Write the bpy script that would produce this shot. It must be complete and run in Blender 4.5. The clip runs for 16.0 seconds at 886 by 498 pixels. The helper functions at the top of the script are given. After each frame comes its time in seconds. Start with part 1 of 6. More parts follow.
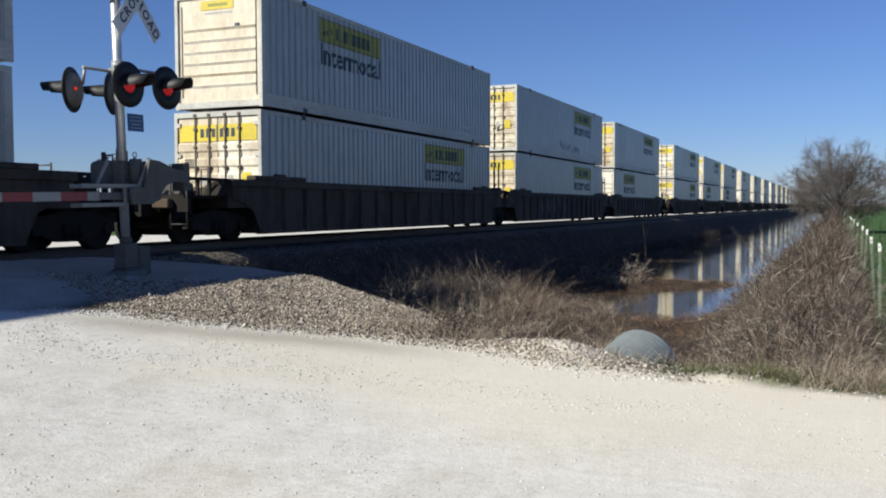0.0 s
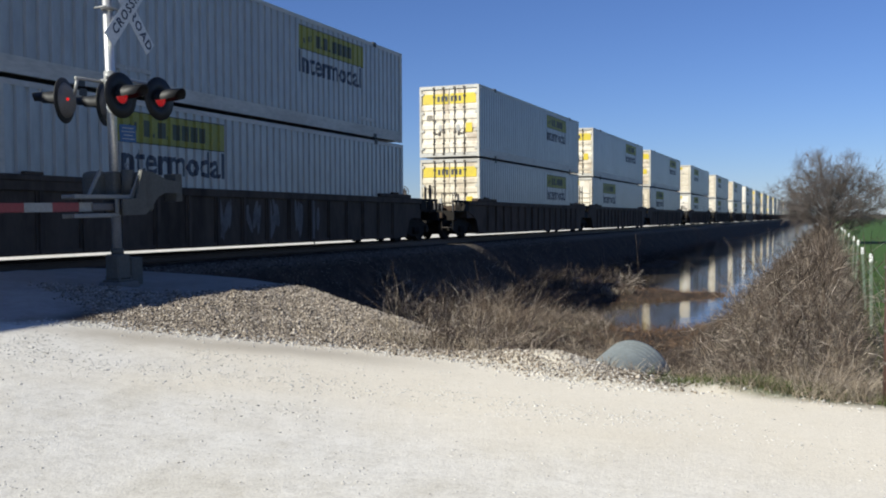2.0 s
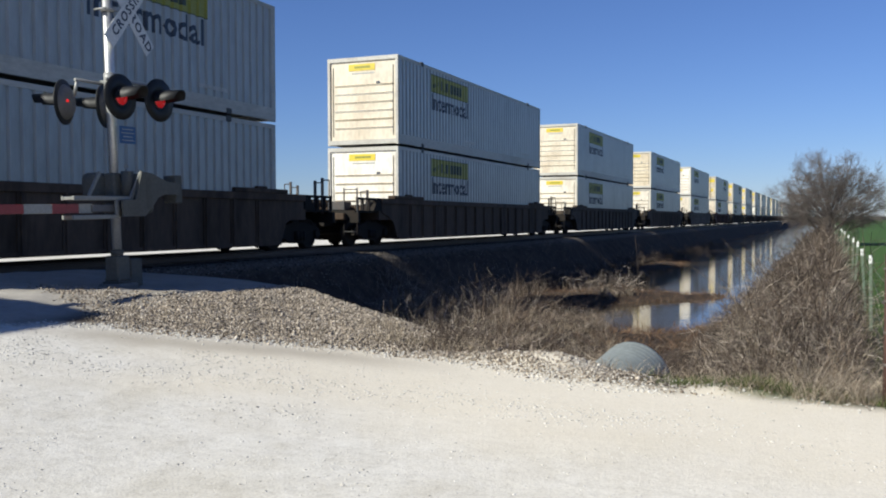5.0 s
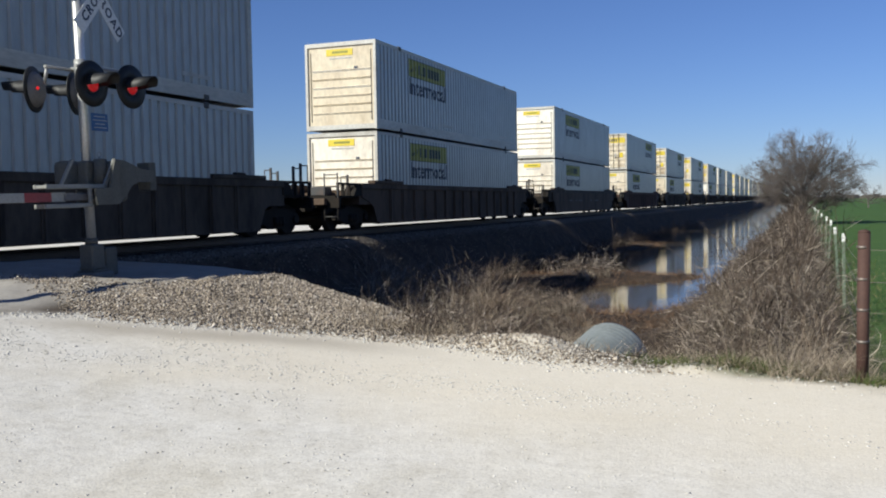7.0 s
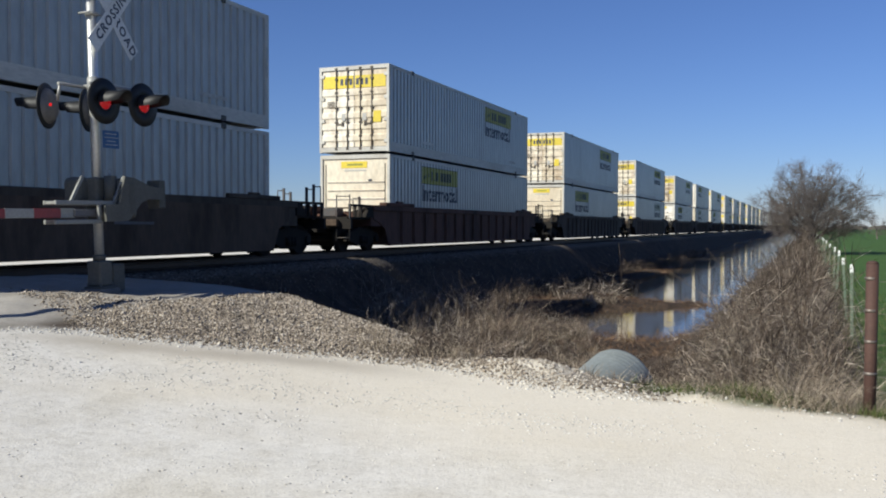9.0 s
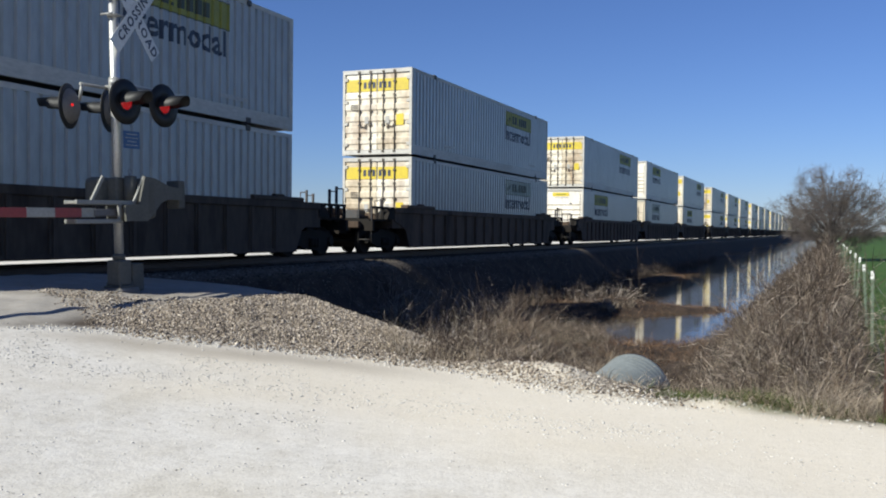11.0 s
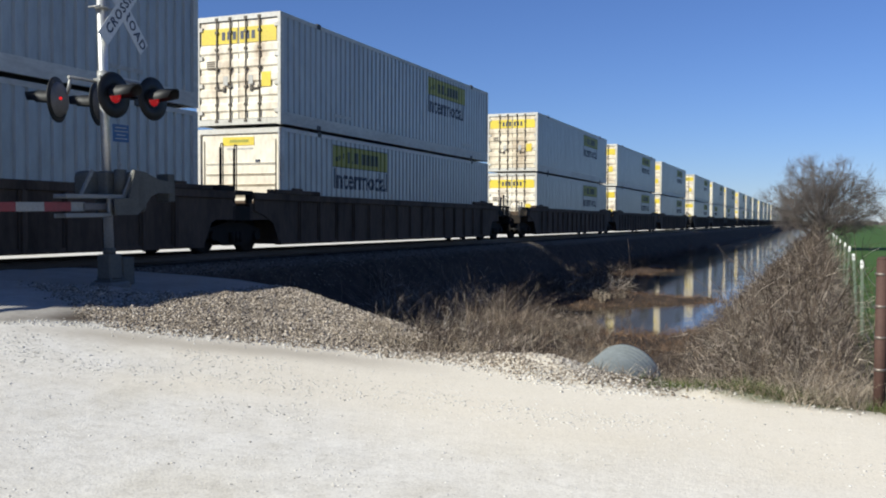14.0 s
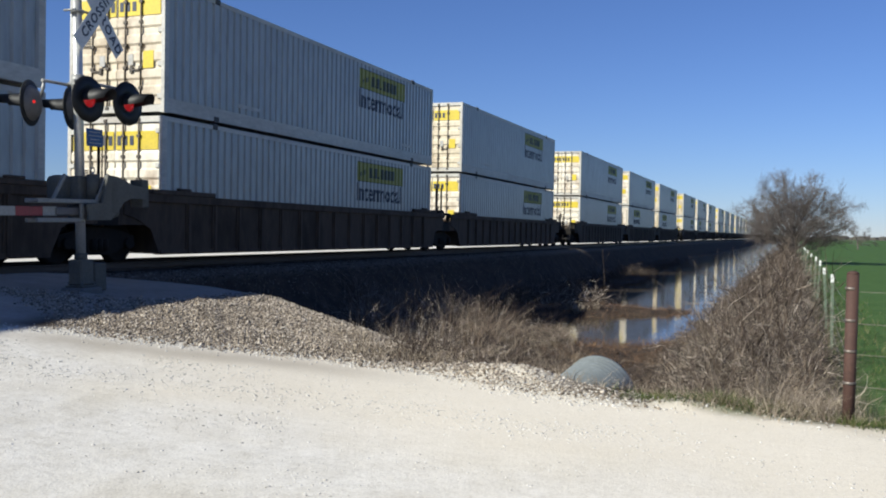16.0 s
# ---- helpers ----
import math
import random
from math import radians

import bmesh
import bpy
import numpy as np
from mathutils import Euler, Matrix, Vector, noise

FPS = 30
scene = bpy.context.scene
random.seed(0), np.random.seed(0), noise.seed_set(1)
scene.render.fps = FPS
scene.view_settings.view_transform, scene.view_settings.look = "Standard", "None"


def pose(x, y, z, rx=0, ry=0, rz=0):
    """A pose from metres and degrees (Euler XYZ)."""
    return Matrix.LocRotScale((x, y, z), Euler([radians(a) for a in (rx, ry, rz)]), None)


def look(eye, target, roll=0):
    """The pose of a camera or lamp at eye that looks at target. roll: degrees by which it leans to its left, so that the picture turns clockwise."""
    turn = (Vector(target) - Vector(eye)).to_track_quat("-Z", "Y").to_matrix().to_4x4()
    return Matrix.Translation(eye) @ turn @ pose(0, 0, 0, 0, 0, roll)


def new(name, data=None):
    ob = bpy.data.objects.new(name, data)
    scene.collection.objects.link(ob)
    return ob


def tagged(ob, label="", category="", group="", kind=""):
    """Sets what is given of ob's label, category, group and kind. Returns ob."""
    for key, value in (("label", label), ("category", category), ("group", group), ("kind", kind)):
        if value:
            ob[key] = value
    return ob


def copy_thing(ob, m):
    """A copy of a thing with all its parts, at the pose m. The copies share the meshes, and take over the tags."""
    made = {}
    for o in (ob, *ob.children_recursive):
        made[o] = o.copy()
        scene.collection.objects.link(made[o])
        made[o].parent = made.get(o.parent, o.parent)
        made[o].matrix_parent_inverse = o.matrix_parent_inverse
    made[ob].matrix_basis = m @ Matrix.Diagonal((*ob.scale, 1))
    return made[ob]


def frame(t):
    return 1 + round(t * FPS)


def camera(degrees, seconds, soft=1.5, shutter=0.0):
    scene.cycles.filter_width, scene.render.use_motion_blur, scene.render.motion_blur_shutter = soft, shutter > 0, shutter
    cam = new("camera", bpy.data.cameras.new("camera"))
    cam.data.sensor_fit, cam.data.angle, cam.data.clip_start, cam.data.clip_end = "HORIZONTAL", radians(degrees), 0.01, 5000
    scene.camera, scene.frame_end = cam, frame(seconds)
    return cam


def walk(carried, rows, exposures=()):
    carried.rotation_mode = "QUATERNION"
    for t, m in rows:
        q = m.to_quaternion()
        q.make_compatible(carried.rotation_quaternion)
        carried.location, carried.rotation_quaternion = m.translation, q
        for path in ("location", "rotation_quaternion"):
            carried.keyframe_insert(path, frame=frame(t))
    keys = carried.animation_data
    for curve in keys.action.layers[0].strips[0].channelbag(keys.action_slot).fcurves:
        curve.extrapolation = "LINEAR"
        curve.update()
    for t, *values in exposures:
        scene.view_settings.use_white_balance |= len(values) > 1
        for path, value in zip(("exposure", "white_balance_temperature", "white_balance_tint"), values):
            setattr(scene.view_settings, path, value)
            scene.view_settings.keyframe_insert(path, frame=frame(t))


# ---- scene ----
cam = camera(51.03, 16.0, soft=2.0)
EYE = (0.0, 0.0, 1.55)

# ---- camera: a hand-held turn on one spot; seconds, yaw, pitch, roll
PATH = [
    (0.0, 22.861, -2.535, 0.228), (0.5, 22.986, -2.489, 0.300), (1.0, 23.175, -2.066, 0.529),
    (1.5, 22.999, -1.937, 0.507), (2.0, 22.408, -1.874, 0.238), (2.5, 22.413, -1.707, 0.060),
    (3.0, 22.288, -1.591, 0.094), (3.5, 22.485, -1.746, 0.228), (6.0, 22.127, -1.801, 0.296),
    (6.5, 21.592, -2.653, 0.785), (7.0, 20.963, -2.786, 0.981), (7.5, 20.968, -2.226, 0.279),
    (8.0, 20.949, -2.204, 0.092), (8.5, 20.947, -1.831, -0.133), (9.0, 21.430, -1.359, -0.110),
    (11.5, 22.570, -1.204, -0.665), (12.0, 22.167, -1.200, -0.639), (12.5, 21.807, -1.423, -0.597),
    (13.0, 21.815, -1.529, -0.573), (13.5, 21.849, -1.574, -0.325), (14.0, 21.973, -1.702, -0.262),
    (14.5, 21.797, -1.665, -0.830), (15.0, 21.297, -1.478, -1.177), (15.5, 20.925, -1.103, -1.037),
    (16.0, 20.463, -1.099, -0.997),
]
walk(cam, [(t, pose(*EYE, 90 + p, r, y)) for t, y, p, r in PATH], exposures=[(0.0, 0.51, 6420, 4), (3.0, 0.58, 6420, 4), (6.0, 0.55, 6420, 4), (7.5, 0.47, 6420, 4), (8.5, 0.48, 6420, 4), (11.5, 0.58, 6360, 4), (16.0, 0.60, 6360, 4)])

# ---- light: clear winter sky, sun beyond the train and towards the near end of the track
SUN_EL, SUN_K = 34.3, 1.36           # elevation; metres along the track per metre across it
sun_dir = Vector((1.0, SUN_K, 0)).normalized() * math.cos(radians(SUN_EL))
sun_dir.z = -math.sin(radians(SUN_EL))
world = bpy.data.worlds.new("sky_world")
world.use_nodes = True
scene.world = world
wn = world.node_tree.nodes
sky = wn.new("ShaderNodeTexSky")
sky.sky_type = "NISHITA"
sky.sun_disc = False
sky.sun_elevation = radians(SUN_EL)
sky.sun_rotation = math.atan2(-sun_dir.x, -sun_dir.y)
sky.altitude = 300
sky.air_density, sky.dust_density, sky.ozone_density = 1.0, 0.0, 3.5
tint = wn.new("ShaderNodeMix")      # the deep blue of a dry winter sky
tint.data_type, tint.blend_type = "RGBA", "MULTIPLY"
tint.inputs[0].default_value, tint.inputs[7].default_value = 1.0, (0.80, 0.92, 1.40, 1)
world.node_tree.links.new(sky.outputs[0], tint.inputs[6])
world.node_tree.links.new(tint.outputs[2], wn["Background"].inputs[0])
wn["Background"].inputs[1].default_value = 0.0492
sun_data = bpy.data.lights.new("sun", "SUN")
sun_data.energy, sun_data.angle, sun_data.color = 4.75, radians(0.53), (1.0, 0.95, 0.87)
sun = new("sun", sun_data)
sun.matrix_world = look((-40, -52, 60), Vector((-40, -52, 60)) + sun_dir)


# ---- materials
def nodes_of(name):
    m = bpy.data.materials.new(name)
    m.use_nodes = True
    return m, m.node_tree.nodes, m.node_tree.links, m.node_tree.nodes["Principled BSDF"]


def noise_node(nt, ln, vec, scale, detail=4.0, rough=0.6):
    n = nt.new("ShaderNodeTexNoise")
    n.inputs["Scale"].default_value, n.inputs["Detail"].default_value = scale, detail
    n.inputs["Roughness"].default_value = rough
    ln.new(vec, n.inputs["Vector"])
    return n


def ramp_node(nt, ln, fac, stops):
    r = nt.new("ShaderNodeValToRGB")
    els = r.color_ramp.elements
    els[0].position, els[0].color = stops[0][0], (*stops[0][1], 1)
    els[1].position, els[1].color = stops[-1][0], (*stops[-1][1], 1)
    for pos, c in stops[1:-1]:
        els.new(pos).color = (*c, 1)
    ln.new(fac, r.inputs[0])
    return r


def mix_node(nt, ln, fac, a, b, kind="MIX"):
    m = nt.new("ShaderNodeMix")
    m.data_type, m.blend_type = "RGBA", kind
    for sock, val in ((m.inputs[0], fac), (m.inputs[6], a), (m.inputs[7], b)):
        if isinstance(val, (int, float)):
            sock.default_value = val
        elif isinstance(val, tuple):
            sock.default_value = (*val, 1)
        else:
            ln.new(val, sock)
    return m.outputs[2]


def coords(nt, ln, scale=(1, 1, 1), vary=True):
    """Object coordinates, shifted by each object's own random number."""
    tc = nt.new("ShaderNodeTexCoord")
    mp = nt.new("ShaderNodeMapping")
    mp.inputs["Scale"].default_value = scale
    ln.new(tc.outputs["Object"], mp.inputs["Vector"])
    if vary:
        oi = nt.new("ShaderNodeObjectInfo")
        mul = nt.new("ShaderNodeMath")
        mul.operation = "MULTIPLY"
        mul.inputs[1].default_value = 57.0
        ln.new(oi.outputs["Random"], mul.inputs[0])
        ln.new(mul.outputs[0], mp.inputs["Location"])
    return mp.outputs["Vector"]


def bump_to(nt, ln, p, height, strength, distance):
    b = nt.new("ShaderNodeBump")
    b.inputs["Strength"].default_value, b.inputs["Distance"].default_value = strength, distance
    ln.new(height, b.inputs["Height"])
    ln.new(b.outputs[0], p.inputs["Normal"])


def worn(name, base, dark, big=0.8, fine=14.0, rough=0.6, metal=0.0, dirt=0.5, stretch=(1, 1, 1), bump=0.15, depth=0.004, vary=True, gloss=0.5, own_tone=((0.93, 0.925, 0.91), (1.04, 1.04, 1.04))):
    """A painted, rusted or weathered surface: base colour, stains of a darker one at two scales, slight relief."""
    m, nt, ln, p = nodes_of(name)
    v = coords(nt, ln, stretch, vary)
    n1, n2 = noise_node(nt, ln, v, big, 6, 0.65), noise_node(nt, ln, v, fine, 4, 0.6)
    r1 = ramp_node(nt, ln, n1.outputs["Fac"], [(0.45, (0, 0, 0)), (0.75, (dirt, dirt, dirt))])
    c1 = mix_node(nt, ln, r1.outputs[0], base, dark)
    r2 = ramp_node(nt, ln, n2.outputs["Fac"], [(0.3, (0.82, 0.82, 0.82)), (0.7, (1.08, 1.08, 1.08))])
    own = nt.new("ShaderNodeObjectInfo")      # each piece a little lighter or darker
    r3 = ramp_node(nt, ln, own.outputs["Random"], [(0.0, own_tone[0]), (1.0, own_tone[1])])
    c2 = mix_node(nt, ln, 1.0, c1, r2.outputs[0], "MULTIPLY")
    ln.new(mix_node(nt, ln, 1.0, c2, r3.outputs[0], "MULTIPLY"), p.inputs["Base Color"])
    p.inputs["Roughness"].default_value, p.inputs["Metallic"].default_value = rough, metal
    p.inputs["Specular IOR Level"].default_value = gloss
    bump_to(nt, ln, p, n2.outputs["Fac"], bump, depth)
    return m


def island(name, stops, rough=0.9, fine=0.0):
    """Colour picked at random for each loose piece of a joined mesh."""
    m, nt, ln, p = nodes_of(name)
    g = nt.new("ShaderNodeNewGeometry")
    r = ramp_node(nt, ln, g.outputs["Random Per Island"], stops)
    out = r.outputs[0]
    if fine:
        tc = nt.new("ShaderNodeTexCoord")
        n = noise_node(nt, ln, tc.outputs["Object"], fine, 3)
        k = ramp_node(nt, ln, n.outputs["Fac"], [(0.34, (0.28, 0.265, 0.25)), (0.66, (1.75, 1.72, 1.68))] if fine < 5 else [(0.3, (0.65, 0.65, 0.65)), (0.7, (1.1, 1.1, 1.1))])
        out = mix_node(nt, ln, 1.0, out, k.outputs[0], "MULTIPLY")
    ln.new(out, p.inputs["Base Color"])
    p.inputs["Roughness"].default_value = rough
    p.inputs["Specular IOR Level"].default_value = 0.25
    return m


M = {}
# same white as the ends below, darkened so the sides carry their shade
M["white"] = worn("container_shade_white", (0.335, 0.35, 0.34), (0.235, 0.23, 0.215), 0.45, 5, 0.30, 0, 0.4, (1, 1, 0.3), 0.05, gloss=0.7)
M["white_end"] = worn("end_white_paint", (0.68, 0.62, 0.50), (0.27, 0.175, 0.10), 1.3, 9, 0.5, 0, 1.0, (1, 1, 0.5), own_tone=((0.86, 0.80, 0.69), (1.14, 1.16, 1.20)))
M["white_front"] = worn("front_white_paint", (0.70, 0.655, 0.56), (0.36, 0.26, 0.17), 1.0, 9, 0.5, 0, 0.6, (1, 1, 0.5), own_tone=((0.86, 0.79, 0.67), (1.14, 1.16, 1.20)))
M["rail_paint"] = worn("container_rail_paint", (0.50, 0.485, 0.44), (0.26, 0.21, 0.16), 0.9, 15, 0.5, 0, 0.6, (1, 0.3, 1))
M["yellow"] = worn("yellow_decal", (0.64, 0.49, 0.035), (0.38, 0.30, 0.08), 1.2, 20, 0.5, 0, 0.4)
# the decal yellow again, dulled to olive as the side's shade shows it
M["olive"] = worn("shade_dulled_yellow", (0.275, 0.270, 0.03), (0.15, 0.165, 0.05), 1.2, 20, 0.5, 0, 0.4)
M["pale_decal"] = worn("faded_green_decal", (0.34, 0.37, 0.30), (0.22, 0.26, 0.18), 1.5, 14, 0.5, 0, 0.8)
M["ink"] = worn("dark_blue_ink", (0.020, 0.030, 0.056), (0.07, 0.08, 0.10), 2, 25, 0.5)
M["olive_ink"] = worn("dark_olive_ink", (0.042, 0.050, 0.024), (0.10, 0.105, 0.04), 2, 25, 0.5)
M["faint"] = worn("faded_grey_ink", (0.37, 0.355, 0.32), (0.5, 0.5, 0.5), 6, 30, 0.5, 0, 0.9)
M["steel_dark"] = worn("dark_fittings", (0.06, 0.06, 0.06), (0.14, 0.08, 0.05), 3, 30, 0.6, 0.3)
M["rod"] = worn("door_rod_steel", (0.085, 0.072, 0.056), (0.05, 0.03, 0.02), 3, 20, 0.6, 0.1, 0.9)
M["seal"] = worn("rubber_seal", (0.03, 0.03, 0.03), (0.06, 0.06, 0.05), 4, 40, 0.8)
M["car_grey"] = worn("well_car_grey_paint", (0.085, 0.066, 0.051), (0.024, 0.018, 0.013), 1.1, 8, 0.75, 0, 1.0, (1, 1, 0.35), gloss=0.15)
M["car_brown"] = worn("well_car_brown_paint", (0.101, 0.071, 0.051), (0.028, 0.019, 0.013), 1.1, 8, 0.75, 0, 1.0, (1, 1, 0.35), gloss=0.15)
M["car_red"] = worn("well_car_oxide_paint", (0.106, 0.057, 0.043), (0.030, 0.019, 0.014), 1.1, 8, 0.75, 0, 1.0, (1, 1, 0.35), gloss=0.15)
M["tag"] = worn("faded_grey_spray", (0.15, 0.145, 0.14), (0.07, 0.062, 0.055), 2, 12, 0.8, 0, 0.9)
M["iron"] = worn("truck_cast_iron", (0.020, 0.018, 0.016), (0.045, 0.03, 0.02), 2, 20, 0.8, 0.1, gloss=0.15)
M["rail_steel"] = worn("rail_steel", (0.085, 0.06, 0.045), (0.05, 0.032, 0.024), 3, 40, 0.6, 0.3)
M["tie"] = worn("creosoted_tie", (0.045, 0.036, 0.028), (0.022, 0.018, 0.014), 3, 30, 0.9)
M["alu"] = worn("mast_aluminium", (0.62, 0.62, 0.60), (0.40, 0.40, 0.38), 2, 30, 0.38, 0.55, 0.4)
M["galv"] = worn("galvanised_steel", (0.34, 0.34, 0.33), (0.22, 0.22, 0.21), 3, 30, 0.5, 0.4)
# near-white bracket paint, its grey standing in for shade behind the train
M["bar_paint"] = worn("bracket_shade_grey", (0.25, 0.25, 0.23), (0.15, 0.15, 0.135), 3, 30, 0.55)
M["black"] = worn("lamp_black_paint", (0.011, 0.011, 0.011), (0.026, 0.026, 0.026), 4, 40, 0.55, gloss=0.35)
M["disc_back"] = worn("disc_grey_back", (0.15, 0.145, 0.145), (0.10, 0.10, 0.10), 3, 30, 0.6)
M["concrete"] = worn("foundation_concrete", (0.17, 0.16, 0.145), (0.10, 0.09, 0.08), 4, 35, 0.9)
M["sign_white"] = worn("sign_white", (0.60, 0.60, 0.59), (0.46, 0.46, 0.45), 2, 30, 0.4)
M["sign_blue"] = worn("sign_blue", (0.02, 0.075, 0.21), (0.03, 0.09, 0.22), 3, 30, 0.4)
# arm stripe colours dimmed: the shade the arm hangs in is put into them
M["arm_white"] = worn("gate_arm_white", (0.34, 0.33, 0.30), (0.22, 0.21, 0.18), 3, 30, 0.5)
M["arm_red"] = worn("gate_arm_red", (0.26, 0.03, 0.026), (0.17, 0.03, 0.024), 3, 30, 0.4)
# pale machine paint darkened here to stand in for the train's shade
M["mech"] = worn("gate_mechanism_shade_grey", (0.118, 0.117, 0.102), (0.07, 0.068, 0.059), 2.5, 25, 0.7, 0.0, gloss=0.25)
M["pipe_grey"] = worn("culvert_grey", (0.225, 0.245, 0.235), (0.14, 0.155, 0.145), 3, 30, 0.55, 0.1)
M["rust"] = worn("rusty_pipe", (0.072, 0.036, 0.027), (0.04, 0.022, 0.017), 6, 40, 0.8, 0.1)
M["tgreen"] = worn("post_green_paint", (0.15, 0.20, 0.14), (0.18, 0.16, 0.12), 5, 40, 0.6)
M["twhite"] = worn("post_white_tip", (0.80, 0.80, 0.77), (0.6, 0.6, 0.56), 5, 40, 0.5)
M["wire"] = worn("fence_wire", (0.19, 0.165, 0.145), (0.12, 0.08, 0.055), 5, 40, 0.5, 0.6)
M["bark"] = worn("grey_bark", (0.145, 0.122, 0.110), (0.09, 0.075, 0.067), 4, 25, 0.9, 0, 0.6, (1, 1, 0.4))
M["blades"] = island("dry_reeds", [(0.0, (0.052, 0.038, 0.030)), (0.5, (0.135, 0.101, 0.076)), (0.85, (0.20, 0.155, 0.118)), (1.0, (0.40, 0.34, 0.265))], 0.9, 2.3)
M["mat"] = island("brown_weed_litter", [(0.0, (0.055, 0.034, 0.022)), (0.6, (0.13, 0.075, 0.045)), (1.0, (0.24, 0.16, 0.10))])
M["twigs"] = island("brush_twigs", [(0.0, (0.036, 0.028, 0.024)), (0.5, (0.112, 0.091, 0.077)), (0.84, (0.29, 0.245, 0.205)), (1.0, (0.54, 0.48, 0.41))], 0.9, 2.6)
M["pale_grass"] = island("pale_straw", [(0.0, (0.16, 0.125, 0.09)), (0.6, (0.28, 0.23, 0.17)), (1.0, (0.46, 0.39, 0.30))])
M["green_grass"] = island("green_grass", [(0.0, (0.035, 0.06, 0.014)), (0.55, (0.075, 0.105, 0.028)), (0.8, (0.14, 0.14, 0.055)), (1.0, (0.26, 0.22, 0.12))])
M["stone"] = island("limestone_gravel", [(0.0, (0.085, 0.068, 0.055)), (0.35, (0.23, 0.19, 0.148)), (0.75, (0.42, 0.352, 0.277)), (1.0, (0.64, 0.57, 0.48))], 0.95, 60)
M["pebble"] = island("road_pebbles", [(0.0, (0.36, 0.335, 0.295)), (0.12, (0.47, 0.44, 0.39)), (0.45, (0.57, 0.54, 0.49)), (1.0, (0.66, 0.635, 0.59))], 0.95, 60)
M["ballast"] = island("grey_ballast", [(0.0, (0.035, 0.031, 0.028)), (0.7, (0.098, 0.086, 0.074)), (1.0, (0.30, 0.27, 0.23))], 0.95, 60)
M["rubble"] = island("culvert_rubble", [(0.0, (0.20, 0.165, 0.13)), (0.4, (0.40, 0.35, 0.29)), (0.85, (0.55, 0.50, 0.43)), (1.0, (0.66, 0.62, 0.56))], 0.95, 60)
M["canes"] = island("dark_weed_stalks", [(0.0, (0.035, 0.026, 0.021)), (0.6, (0.085, 0.064, 0.050)), (0.9, (0.16, 0.128, 0.10)), (1.0, (0.34, 0.29, 0.235))], 0.9, 2.4)
M["far_tree"] = island("far_woods", [(0.0, (0.07, 0.065, 0.055)), (1.0, (0.12, 0.11, 0.085))])


def glow(name, colour, strength):
    m, nt, ln, p = nodes_of(name)
    p.inputs["Base Color"].default_value = (0.14, 0.008, 0.008, 1)
    p.inputs["Roughness"].default_value = 0.25
    p.inputs["Emission Color"].default_value = (*colour, 1)
    p.inputs["Emission Strength"].default_value = strength
    return m


M["lens"] = glow("red_lens", (1.0, 0.02, 0.035), 0.17)
M["lens_small"] = glow("red_side_light", (1.0, 0.02, 0.02), 0.5)


